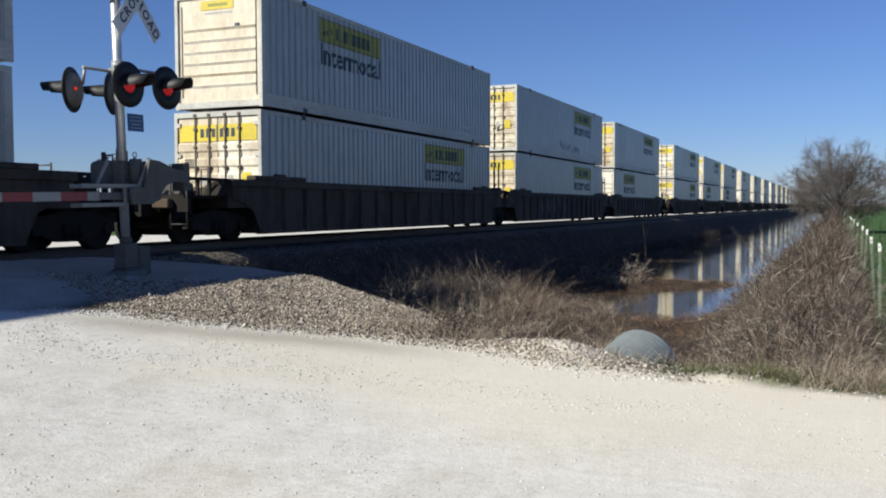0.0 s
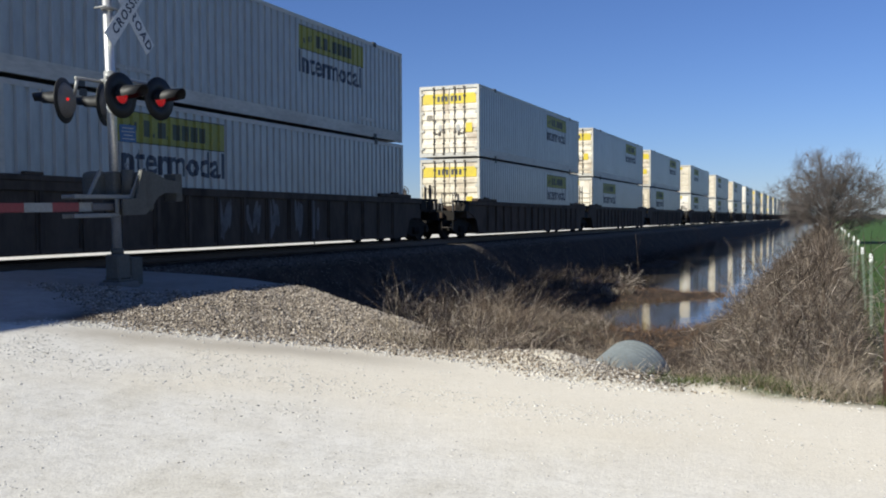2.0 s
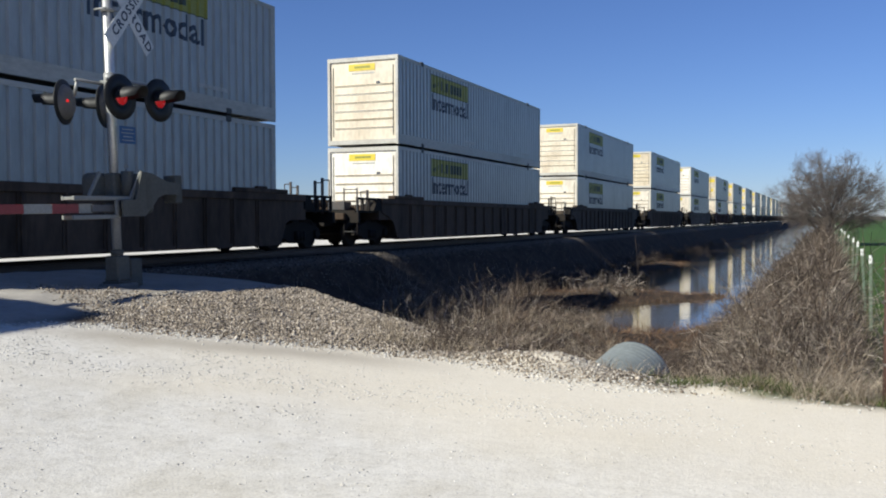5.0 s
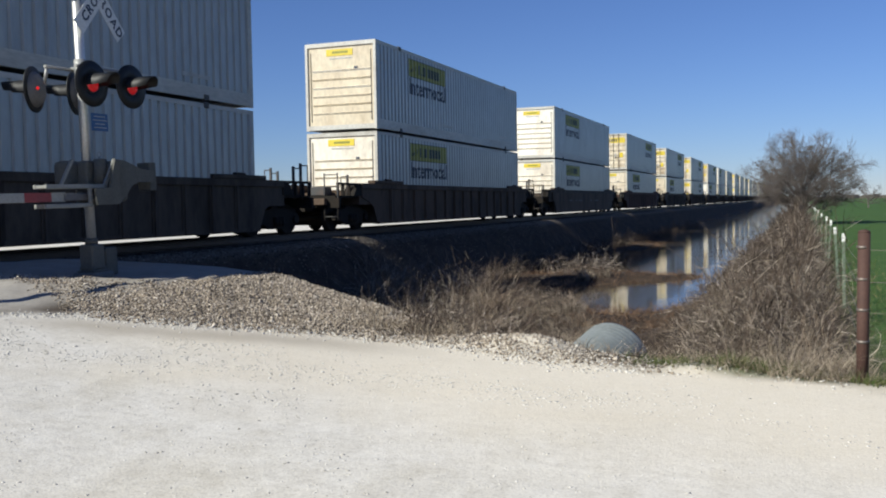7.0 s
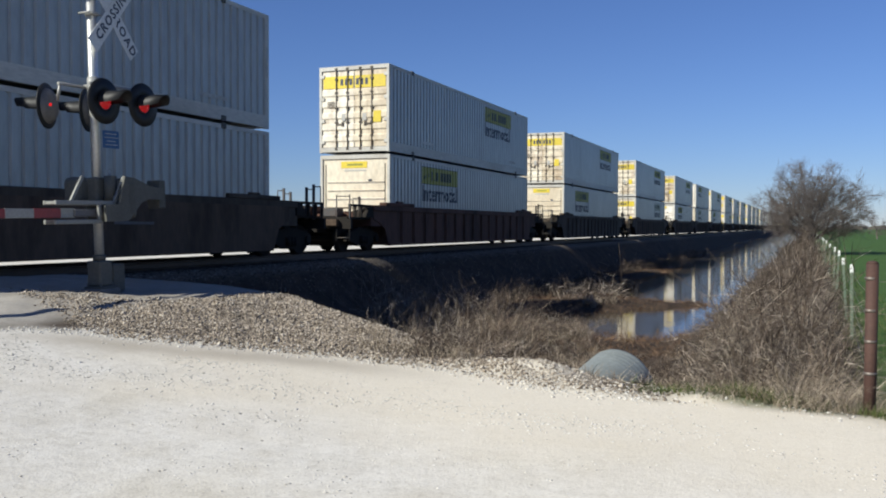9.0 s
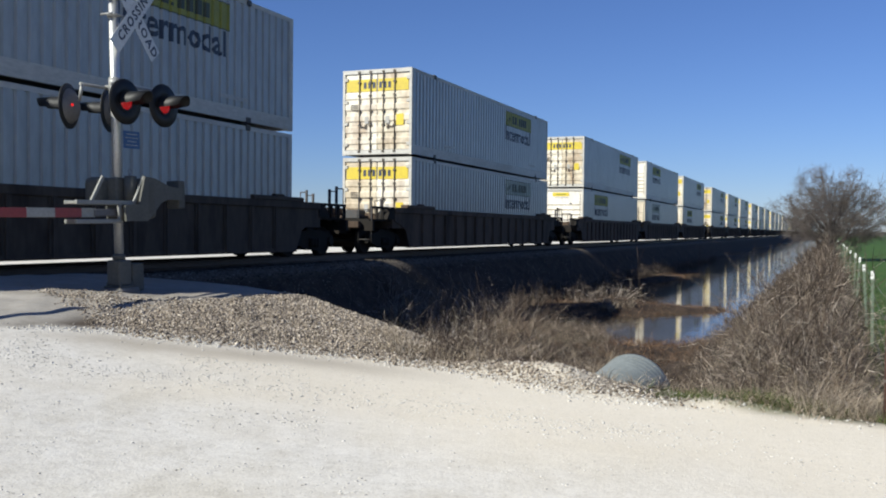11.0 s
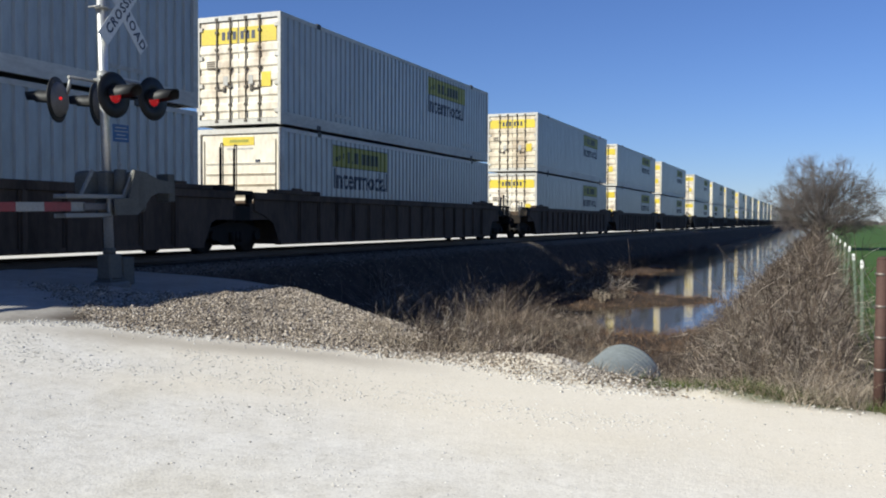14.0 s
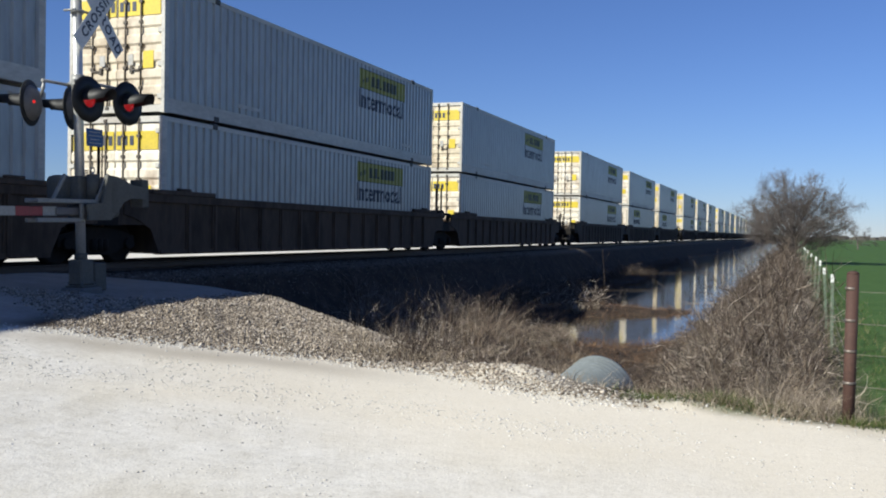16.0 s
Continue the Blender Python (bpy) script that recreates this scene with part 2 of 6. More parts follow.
def ground_material():
    m, nt, ln, p = nodes_of("ground_cover")
    tc = nt.new("ShaderNodeTexCoord")
    v = tc.outputs["Object"]

    def att(name):
        a = nt.new("ShaderNodeAttribute")
        a.attribute_name = name
        return a.outputs["Fac"]
    big, mid, fine = noise_node(nt, ln, v, 0.35, 5), noise_node(nt, ln, v, 2.2, 5), noise_node(nt, ln, v, 45, 4, 0.7)
    vor = nt.new("ShaderNodeTexVoronoi")
    vor.inputs["Scale"].default_value = 26
    ln.new(v, vor.inputs["Vector"])
    vor2 = nt.new("ShaderNodeTexVoronoi")
    vor2.inputs["Scale"].default_value = 60
    ln.new(v, vor2.inputs["Vector"])
    # packed caliche road: pale fines, faint wheel tracks, grit
    road = ramp_node(nt, ln, big.outputs["Fac"], [(0.3, (0.60, 0.56, 0.485)), (0.5, (0.665, 0.635, 0.585)), (0.75, (0.695, 0.65, 0.57))]).outputs[0]
    grit = ramp_node(nt, ln, fine.outputs["Fac"], [(0.25, (0.62, 0.60, 0.58)), (0.5, (0.97, 0.97, 0.97)), (0.8, (1.06, 1.05, 1.04))]).outputs[0]
    road = mix_node(nt, ln, 0.8, road, grit, "MULTIPLY")
    patch = ramp_node(nt, ln, mid.outputs["Fac"], [(0.35, (0.90, 0.89, 0.87)), (0.65, (1.02, 1.02, 1.02))]).outputs[0]
    road = mix_node(nt, ln, 1.0, road, patch, "MULTIPLY")
    mott = ramp_node(nt, ln, noise_node(nt, ln, v, 9, 5, 0.7).outputs["Fac"], [(0.33, (0.88, 0.875, 0.865)), (0.5, (1.0, 1.0, 1.0)), (0.68, (1.06, 1.06, 1.06))]).outputs[0]
    road = mix_node(nt, ln, 1.0, road, mott, "MULTIPLY")
    road = mix_node(nt, ln, att("fines"), road, mix_node(nt, ln, 0.5, (0.685, 0.615, 0.50), grit, "MULTIPLY"))
    # packed strip by the mound, plus the painted shade by the mast
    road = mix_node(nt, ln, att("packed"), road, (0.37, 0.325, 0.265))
    stone = ramp_node(nt, ln, vor.outputs["Color"], [(0.1, (0.13, 0.11, 0.088)), (0.5, (0.25, 0.215, 0.17)), (0.9, (0.38, 0.335, 0.275))]).outputs[0]
    soil = ramp_node(nt, ln, mid.outputs["Fac"], [(0.3, (0.035, 0.026, 0.020)), (0.7, (0.10, 0.077, 0.058))]).outputs[0]
    mud = ramp_node(nt, ln, mid.outputs["Fac"], [(0.3, (0.030, 0.024, 0.019)), (0.7, (0.078, 0.056, 0.041))]).outputs[0]
    green = ramp_node(nt, ln, mid.outputs["Fac"], [(0.25, (0.035, 0.075, 0.018)), (0.75, (0.065, 0.12, 0.032))]).outputs[0]
    col = mix_node(nt, ln, att("mud"), soil, mud)
    col = mix_node(nt, ln, att("green"), col, green)
    col = mix_node(nt, ln, att("stone"), col, stone)
    col = mix_node(nt, ln, att("road"), col, road)
    ln.new(col, p.inputs["Base Color"])
    p.inputs["Roughness"].default_value = 0.95
    p.inputs["Specular IOR Level"].default_value = 0.15
    lump = noise_node(nt, ln, v, 11, 4, 0.6)
    h = mix_node(nt, ln, 0.45, fine.outputs["Fac"], vor2.outputs["Distance"])
    h = mix_node(nt, ln, 0.55, h, lump.outputs["Fac"])
    h = mix_node(nt, ln, att("stone"), h, vor.outputs["Distance"])
    h = mix_node(nt, ln, 0.35, h, noise_node(nt, ln, v, 4.5, 3, 0.55).outputs["Fac"])
    bump_to(nt, ln, p, h, 0.45, 0.022)
    return m


def water_material():
    m, nt, ln, p = nodes_of("ditch_water")
    p.inputs["Base Color"].default_value = (0.07, 0.055, 0.04, 1)
    p.inputs["Roughness"].default_value = 0.06
    p.inputs["IOR"].default_value = 1.33
    tc = nt.new("ShaderNodeTexCoord")
    n = noise_node(nt, ln, tc.outputs["Object"], 1.6, 3)
    bump_to(nt, ln, p, n.outputs["Fac"], 0.15, 0.022)
    return m


# ---- mesh tools
def quad_box(bm, x0, x1, y0, y1, z0, z1):
    vs = [bm.verts.new(c) for c in ((x0, y0, z0), (x1, y0, z0), (x1, y1, z0), (x0, y1, z0), (x0, y0, z1), (x1, y0, z1), (x1, y1, z1), (x0, y1, z1))]
    for f in ((3, 2, 1, 0), (4, 5, 6, 7), (0, 1, 5, 4), (1, 2, 6, 5), (2, 3, 7, 6), (3, 0, 4, 7)):
        bm.faces.new([vs[i] for i in f])
    return vs


def rounded_box(bm, x0, x1, y0, y1, z0, z1, r=0.01, seg=1):
    vs = quad_box(bm, x0, x1, y0, y1, z0, z1)
    edges = list({e for v in vs for e in v.link_edges})
    bmesh.ops.bevel(bm, geom=edges, offset=r, segments=seg, affect="EDGES", profile=0.5)


def tube(bm, a, b, r, r2=None, n=10, caps=True):
    """A straight round bar from a to b."""
    a, b = Vector(a), Vector(b)
    r2 = r if r2 is None else r2
    axis = (b - a).normalized()
    u = axis.orthogonal().normalized()
    w = axis.cross(u)
    rings = []
    for p, rr in ((a, r), (b, r2)):
        rings.append([bm.verts.new(p + (u * math.cos(2 * math.pi * i / n) + w * math.sin(2 * math.pi * i / n)) * rr) for i in range(n)])
    for i in range(n):
        f = bm.faces.new((rings[0][i], rings[0][(i + 1) % n], rings[1][(i + 1) % n], rings[1][i]))
        f.smooth = True
    if caps:
        bm.faces.new(rings[0][::-1])
        bm.faces.new(rings[1])


def lathe(bm, profile, n=24, m=None):
    """A turned shape round the local z axis from (radius, height) pairs."""
    m = m or Matrix.Identity(4)
    rings = [[bm.verts.new(m @ Vector((r * math.cos(2 * math.pi * i / n), r * math.sin(2 * math.pi * i / n), z))) for i in range(n)] for r, z in profile]
    for a, b in zip(rings, rings[1:]):
        for i in range(n):
            f = bm.faces.new((a[i], a[(i + 1) % n], b[(i + 1) % n], b[i]))
            f.smooth = True
    for ring in (rings[0], rings[-1]):
        try:
            bm.faces.new(ring)
        except ValueError:
            pass


def prism(bm, outline, x0, x1):
    """An outline in y, z pushed from x0 to x1."""
    a = [bm.verts.new((x0, y, z)) for y, z in outline]
    b = [bm.verts.new((x1, y, z)) for y, z in outline]
    n = len(a)
    bm.faces.new(a[::-1])
    bm.faces.new(b)
    for i in range(n):
        bm.faces.new((a[i], a[(i + 1) % n], b[(i + 1) % n], b[i]))


def mesh_from(name, bm, material):
    bmesh.ops.recalc_face_normals(bm, faces=bm.faces)
    me = bpy.data.meshes.new(name)
    bm.to_mesh(me)
    bm.free()
    if material:
        me.materials.append(material)
    return me


def part(name, bm, material, parent, label="", at=None):
    """Links a bmesh, or a mesh that is shared, as one mesh object under a thing or a part."""
    me = bm if isinstance(bm, bpy.types.Mesh) else mesh_from(name, bm, material)
    ob = new(name, me)
    if parent:
        ob.parent = parent
    if at is not None:
        ob.matrix_basis = at
    return tagged(ob, label)


def empty(name, m=None, **tags):
    ob = new(name)
    ob.empty_display_size = 0.2
    if m is not None:
        ob.matrix_basis = m
    return tagged(ob, **tags)


def soup(name, verts, faces, material, **tags):
    me = bpy.data.meshes.new(name)
    verts, faces = np.asarray(verts, dtype=np.float32), np.asarray(faces, dtype=np.int32)
    k = faces.shape[1]
    me.vertices.add(len(verts))
    me.vertices.foreach_set("co", verts.ravel())
    me.loops.add(faces.size)
    me.loops.foreach_set("vertex_index", faces.ravel())
    me.polygons.add(len(faces))
    me.polygons.foreach_set("loop_start", np.arange(0, faces.size, k, dtype=np.int32))
    me.update(calc_edges=True)
    me.validate()
    me.materials.append(material)
    return tagged(new(name, me), **tags)


def lettering(text, size, material, name="lettering", spacing=1.0):
    """Flat built-in lettering turned to a mesh: lies in x, y, centred."""
    cu = bpy.data.curves.new(name, "FONT")
    cu.body, cu.size, cu.align_x, cu.align_y, cu.extrude = text, size, "CENTER", "CENTER", 0.002
    cu.resolution_u, cu.space_character, cu.offset = 2, spacing, size * 0.022
    ob = bpy.data.objects.new(name, cu)
    scene.collection.objects.link(ob)
    me = bpy.data.meshes.new_from_object(ob.evaluated_get(bpy.context.evaluated_depsgraph_get()))
    bpy.data.objects.remove(ob)
    me.name = name
    me.materials.clear()
    me.materials.append(material)
    return me


# ---- terrain: road fill over a ditch, with the track bank beyond
RAIL_Z, TRACK_X, WATER_Z = 0.77, -14.115, -1.05


def steps(x, pts):
    return np.interp(x, [a for a, _ in pts], [b for _, b in pts])


def smooth(x, a, b):
    u = np.clip((x - a) / (b - a), 0, 1)
    return u * u * (3 - 2 * u)


EDGE = [(-60, -1.0), (-12.5, 4.5), (-9.0, 5.6), (-7.5, 6.9), (-7.0, 7.66), (-6.2, 8.0), (-5.46, 8.5), (-4.65, 9.0), (-3.44, 9.25), (-2.9, 9.05), (-2.0, 8.6), (-0.8, 8.5), (0.4, 8.1), (6, 7.0), (40, 2.0)]
RIDGE = [(-60, 12.6), (-10.0, 12.5), (-8.5, 12.4), (-7.0, 11.8), (-5.4, 10.9), (-3.9, 10.15), (-2.9, 9.75), (-2.0, 9.35), (0.4, 8.5), (6, 7.4), (40, 2.4)]
RIDGE_Z = [(-60, 0.72), (-11.5, 0.72), (-9.0, 0.62), (-7.1, 0.55), (-5.4, 0.31), (-3.9, 0.09), (-2.9, 0.03), (-2.0, 0.0), (0.4, -0.02), (40, -0.1)]


def road_z(x):
    u = np.clip((-x - 2.5) / 8, 0, 1)
    return 0.76 * u * u * (3 - 2 * u)


def wob(x, y, s, seed=0.0):
    """Cheap smooth roughness from sines, about -1 to 1."""
    return (np.sin(x * 1.7 * s + 1.3 + seed) * np.cos(y * 1.3 * s - 0.7 + seed * 2) + np.sin(x * 0.9 * s - y * 1.9 * s + 2.1 + seed) + 0.6 * np.sin(x * 3.7 * s + y * 2.9 * s + seed * 3)) / 2.2


def low_z(x, y):
    """The ditch, the track bank and the field, as they run along the track."""
    bank = steps(x, [(-400, -0.6), (-60, -0.4), (-30, 0.30), (-26, 0.52), (-17.0, 0.54), (-16.2, 0.60), (-12.4, 0.58), (-12.05, 0.43), (-10.75, -0.98), (-8.9, -1.2), (-7.5, -1.28), (-2.9, -1.28), (-1.95, -1.0), (-0.6, -0.35), (0.3, -0.14), (1.2, -0.10), (400, 0.1)])
    wet = smooth(x, -10.0, -8.6) * (1 - smooth(x, -2.6, -1.4))
    near = 1 - smooth(y, 19.8, 24.3)
    mat = np.exp(-((y - 31 - 0.3 * (x + 6)) / 2.6) ** 2) * (1 - smooth(x, -3.6, -2.2))
    mat2 = np.exp(-((y - 52) / 8.0) ** 2) * (1 - smooth(x, -8.2, -6.6))
    hump = 0.34 * np.exp(-((x + 6.5) / 1.25) ** 2 - ((y - 30.2) / 1.9) ** 2)
    return bank + hump + wet * (0.36 * near + 0.27 * mat + 0.28 * mat2 + 0.09 * wob(x, y, 0.8))


def ground_z(x, y):
    x, y = np.asarray(x, float), np.asarray(y, float)
    e, r, rz, zr = steps(x, EDGE), steps(x, RIDGE), steps(x, RIDGE_Z), road_z(x)
    u = np.clip((y - e) / np.maximum(r - e, 0.05), 0, 1)
    fill = zr + (rz - zr) * u + 0.03 * np.sin(u * math.pi) + (0.02 * wob(x, y, 1.5) + 0.03 * wob(x, y, 3.4, 1.0)) * np.sin(u * math.pi)
    over = np.maximum(y - r, 0)
    fill = fill - np.where(over < 0.5, over * over, over - 0.25) * (0.62 + 0.55 * (1 - smooth(x, -6.8, -4.8)) * smooth(x, -9.5, -8.0)) + 0.012 * wob(x, y, 0.6)
    fill = fill + 0.11 * np.exp(-((x + 2.65) / 0.5) ** 2 - ((y - 9.5) / 0.4) ** 2)
    low = low_z(x, y)
    track = (x < -12.0) & (x > -16.3)
    out = np.maximum(fill, low)
    return np.where(track, np.where(y < 12.3, np.maximum(low, 0.64), low), out)


def build_ground():
    xs = np.unique(np.concatenate([[-4000, -1500, -700, -350, -180, -100, -60, -45, -36, -30], np.arange(-27, -17, 0.8), np.arange(-17, -9.5, 0.22), np.arange(-9.5, 2.0, 0.11), np.arange(2, 8, 0.6), [10, 14, 20, 30, 50, 90, 180, 350, 700, 1500, 4000]]))
    ys = np.unique(np.concatenate([[-4000, -1200, -400, -150, -60, -30, -18, -12], np.arange(-8, 3, 0.8), np.arange(3, 15, 0.11), np.arange(15, 40, 0.3), np.arange(40, 110, 1.2), [115, 122, 130, 140, 155, 175, 200, 240, 300, 380, 500, 700, 1000, 1600, 2600, 4000]]))
    gx, gy = np.meshgrid(xs, ys, indexing="ij")
    gz = ground_z(gx, gy)
    nx, ny = len(xs), len(ys)
    idx = np.arange(nx * ny).reshape(nx, ny)
    faces = np.stack([idx[:-1, :-1], idx[1:, :-1], idx[1:, 1:], idx[:-1, 1:]], -1).reshape(-1, 4)
    ob = soup("ground", np.stack([gx, gy, gz], -1).reshape(-1, 3), faces, ground_material(), kind="structure",
              label="pale gravel road, ballast bank, muddy ditch and green field")
    me = ob.data
    me.polygons.foreach_set("use_smooth", [True] * len(me.polygons))
    e, r = steps(gx, EDGE), steps(gx, RIDGE)
    jag = 0.18 * wob(gx, gy, 2.3)
    road = 1 - smooth(gy + jag, e - 0.15, e + 0.35)
    # by the mast pale gravel is mixed half down, standing in for shade
    road = np.maximum(road, (1 - smooth(gx + 0.5 * jag, -7.75, -7.2)) * smooth(gx, -12.4, -11.8) * (1 - smooth(gy, r - 0.2, r + 0.6)) * 0.50)
    road = np.maximum(road, (gx < -16.6) & (gx > -29))
    stone = (1 - smooth(gy + jag, r - 0.1, r + 0.9)) * smooth(gy + jag, e - 0.3, e + 0.3) * (1 - smooth(gx, -2.6, -1.2)) * np.maximum(smooth(gx + 0.5 * jag, -7.75, -7.2), 0.45 * smooth(gx, -10.0, -8.8) * (1 - smooth(gy + jag - 9.1 - 0.3 * (gx + 9), 0.0, 0.7))) * smooth(gy + 0.6 * (gx + 7), 7.45, 7.9)
    stone = np.maximum(stone, 0.3 * ((gx < -12.1) & (gx > -17.0) & (gy > 10)))
    mud = smooth(gx, -12.4, -11.8) * (1 - smooth(gx, -2.4, -1.0)) * smooth(gy, 11, 14)
    mud = np.maximum(mud, smooth(gx, -17.2, -16.6) * (1 - smooth(gx, -11.8, -10.8)))      # darker ballast all across the track bed
    mud = np.maximum(mud, smooth(gy, r + 0.05, r + 0.5) * smooth(gx, -12, -11) * (1 - smooth(gx, -6.0, -5.0)))
    stone = stone * (1 - 0.85 * smooth(gx, -4.8, -4.0) * smooth(gy + jag, e + 0.15, e + 0.5))
    green = np.maximum(smooth(gx, 0.5, 1.0), (gx < -31)) * smooth(gy, 8.8, 9.5)
    green = np.maximum(green, smooth(gx, -1.6, -0.6) * smooth(gy + jag, e - 0.1, e + 0.2) * (1 - smooth(gy, e + 0.6, e + 1.2)) * np.clip(0.45 + 0.5 * wob(gx, gy, 1.9), 0, 0.8))
    green = np.maximum(green, (gx < -31) * 1.0)
    heap = np.exp(-(np.abs(gx + 2.75) / 0.62) ** 3 - (np.abs(gy - 9.35) / 0.42) ** 3)
    road = np.maximum(road, 0.85 * heap)
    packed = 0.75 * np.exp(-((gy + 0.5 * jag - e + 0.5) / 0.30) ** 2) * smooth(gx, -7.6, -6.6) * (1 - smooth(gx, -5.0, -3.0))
    # brown tint by the mast: the train's shade put into the ground colour
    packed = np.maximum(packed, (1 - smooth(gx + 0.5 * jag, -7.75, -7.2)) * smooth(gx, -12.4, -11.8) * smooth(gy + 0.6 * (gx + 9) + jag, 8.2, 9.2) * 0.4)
    fines = 0.75 * smooth(gy + jag, e - 4.0, e - 1.6) * smooth(gx + 0.4 * gy + 3 * jag, -4.2, -1.5) * (gy < e + 0.5)
    fines = np.maximum(fines, 0.8 * heap)
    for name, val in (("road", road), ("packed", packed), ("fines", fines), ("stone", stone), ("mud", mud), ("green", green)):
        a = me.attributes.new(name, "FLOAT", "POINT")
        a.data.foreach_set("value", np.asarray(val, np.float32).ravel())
    return ob


def build_water():
    bm = bmesh.new()
    xs, ys = [-11.5, -8, -5, -2.5, 0.2], [13.5, 20, 30, 45, 70, 110, 180, 300, 450]
    grid = [[bm.verts.new((x, y, WATER_Z)) for y in ys] for x in xs]
    for i in range(len(xs) - 1):
        for j in range(len(ys) - 1):
            bm.faces.new((grid[i][j], grid[i + 1][j], grid[i + 1][j + 1], grid[i][j + 1]))
    ob = part("water", bm, water_material(), None)
    tagged(ob, "still brown ditch water mirroring the train", kind="structure")


def build_track():
    track = empty("track", pose(TRACK_X, 0, RAIL_Z), label="railway track with steel rails on dark wooden ties", category="railway track", kind="structure")
    outline = [(-0.07, -0.17), (0.07, -0.17), (0.07, -0.155), (0.012, -0.13), (0.010, -0.045), (0.036, -0.03), (0.036, -0.004), (0.028, 0), (-0.028, 0), (-0.036, -0.004), (-0.036, -0.03), (-0.010, -0.045), (-0.012, -0.13), (-0.07, -0.155)]
    for side in (-0.7525, 0.7525):
        bm = bmesh.new()
        a = [bm.verts.new((side + x, -60, z)) for x, z in outline]
        b = [bm.verts.new((side + x, 900, z)) for x, z in outline]
        for i in range(len(a)):
            j = (i + 1) % len(a)
            bm.faces.new((a[i], a[j], b[j], b[i]))
        part("rail", bm, M["rail_steel"], track)
    bm = bmesh.new()
    quad_box(bm, -1.30, 1.30, -0.115, 0.115, -0.33, -0.165)
    me = mesh_from("tie", bm, M["tie"])
    for i in range(150):
        part("tie", me, None, track, at=pose(random.uniform(-0.03, 0.03), 0.5 * i - 6, random.uniform(-0.01, 0.01), 0, 0, random.uniform(-0.8, 0.8)))
    # planks of the crossing, flush with the rails
    for x0, x1 in ((-1.45, -0.86), (-0.62, -0.22), (-0.18, 0.18), (0.22, 0.62), (0.86, 1.45)):
        bm = bmesh.new()
        rounded_box(bm, x0, x1, -6.0, 7.6, -0.16, -0.015, 0.01)
        part("crossing_plank", bm, M["tie"], track)


# ---- containers
CL, CW, CH = 16.154, 2.59, 2.88


def container_parts():
    P = {}
    hx, hy = CW / 2, CL / 2
    bm = bmesh.new()      # posts, rails and end frames
    for sx in (-1, 1):
        x0, x1 = sorted((sx * hx, sx * (hx - 0.09)))
        for y0, y1 in ((-hy, -hy + 0.16), (hy - 0.16, hy)):
            quad_box(bm, x0, x1, y0, y1, 0, CH)
        quad_box(bm, x0, x1, -hy + 0.16, hy - 0.16, CH - 0.10, CH)
        quad_box(bm, x0, x1, -hy + 0.16, hy - 0.16, 0.02, 0.33)
    for y0, y1 in ((-hy, -hy + 0.12), (hy - 0.12, hy)):
        quad_box(bm, -hx + 0.09, hx - 0.09, y0, y1, CH - 0.13, CH)
        quad_box(bm, -hx + 0.09, hx - 0.09, y0, y1, 0.02, 0.17)
    P["frame"] = mesh_from("container_frame", bm, M["rail_paint"])
    bm = bmesh.new()      # corrugated side, seen from +x; the pitch of the ribs is 0.28 m
    x_out, x_in, z0, z1 = hx - 0.006, hx - 0.048, 0.33, CH - 0.10
    prof = []
    n = int((CL - 0.36) / 0.283)
    y = -hy + 0.16
    prof.append((x_out, y))
    pitch = (CL - 0.32) / n
    for i in range(n):
        b = y + i * pitch
        prof += [(x_out, b + 0.52 * pitch), (x_in, b + 0.62 * pitch), (x_in, b + 0.86 * pitch), (x_out, b + 0.96 * pitch)]
    prof.append((x_out, hy - 0.16))
    lo = [bm.verts.new((x, yy, z0)) for x, yy in prof]
    hi = [bm.verts.new((x, yy, z1)) for x, yy in prof]
    for i in range(len(prof) - 1):
        bm.faces.new((lo[i], lo[i + 1], hi[i + 1], hi[i]))
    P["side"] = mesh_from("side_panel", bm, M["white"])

    def press(me, yc, zc):
        """A decal laid over the ribs: cut at each fold, then pushed in with the sheet."""
        out = {}
        for key, shift in (("near", -yc), ("far", yc)):
            bm = bmesh.new()
            bm.from_mesh(me)
            bmesh.ops.translate(bm, verts=bm.verts, vec=(0, shift, zc))
            lo_y, hi_y = min(v.co.y for v in bm.verts), max(v.co.y for v in bm.verts)
            for _, yy in prof:
                if lo_y < yy < hi_y:
                    bmesh.ops.bisect_plane(bm, geom=bm.verts[:] + bm.edges[:] + bm.faces[:], dist=1e-5, plane_co=(0, yy, 0), plane_no=(0, 1, 0))
            for v in bm.verts:
                v.co.x += float(np.interp(v.co.y, [q[1] for q in prof], [q[0] for q in prof])) - x_out
            out[key] = mesh_from(me.name, bm, me.materials[0])
        return out
    bm = bmesh.new()
    quad_box(bm, -hx + 0.09, hx - 0.09, -hy + 0.12, hy - 0.12, CH - 0.05, CH - 0.015)
    P["roof"] = mesh_from("roof", bm, M["white"])
    bm = bmesh.new()
    quad_box(bm, -hx + 0.09, hx - 0.09, -hy + 0.12, hy - 0.12, 0.08, 0.16)
    P["floor"] = mesh_from("floor_deck", bm, M["steel_dark"])
    # front wall at -y: a plain sheet with pressed level ribs and a thin raised border
    bm = bmesh.new()
    w = hx - 0.09
    quad_box(bm, -w, w, -hy + 0.05, -hy + 0.09, 0.17, CH - 0.13)
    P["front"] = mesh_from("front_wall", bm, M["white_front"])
    bm = bmesh.new()
    prism(bm, [(0.0, -0.035), (-0.045, 0.03), (0.0, 0.04)], -w + 0.17, w - 0.12)
    P["front_rib"] = mesh_from("front_rib", bm, M["white_front"])
    bm = bmesh.new()
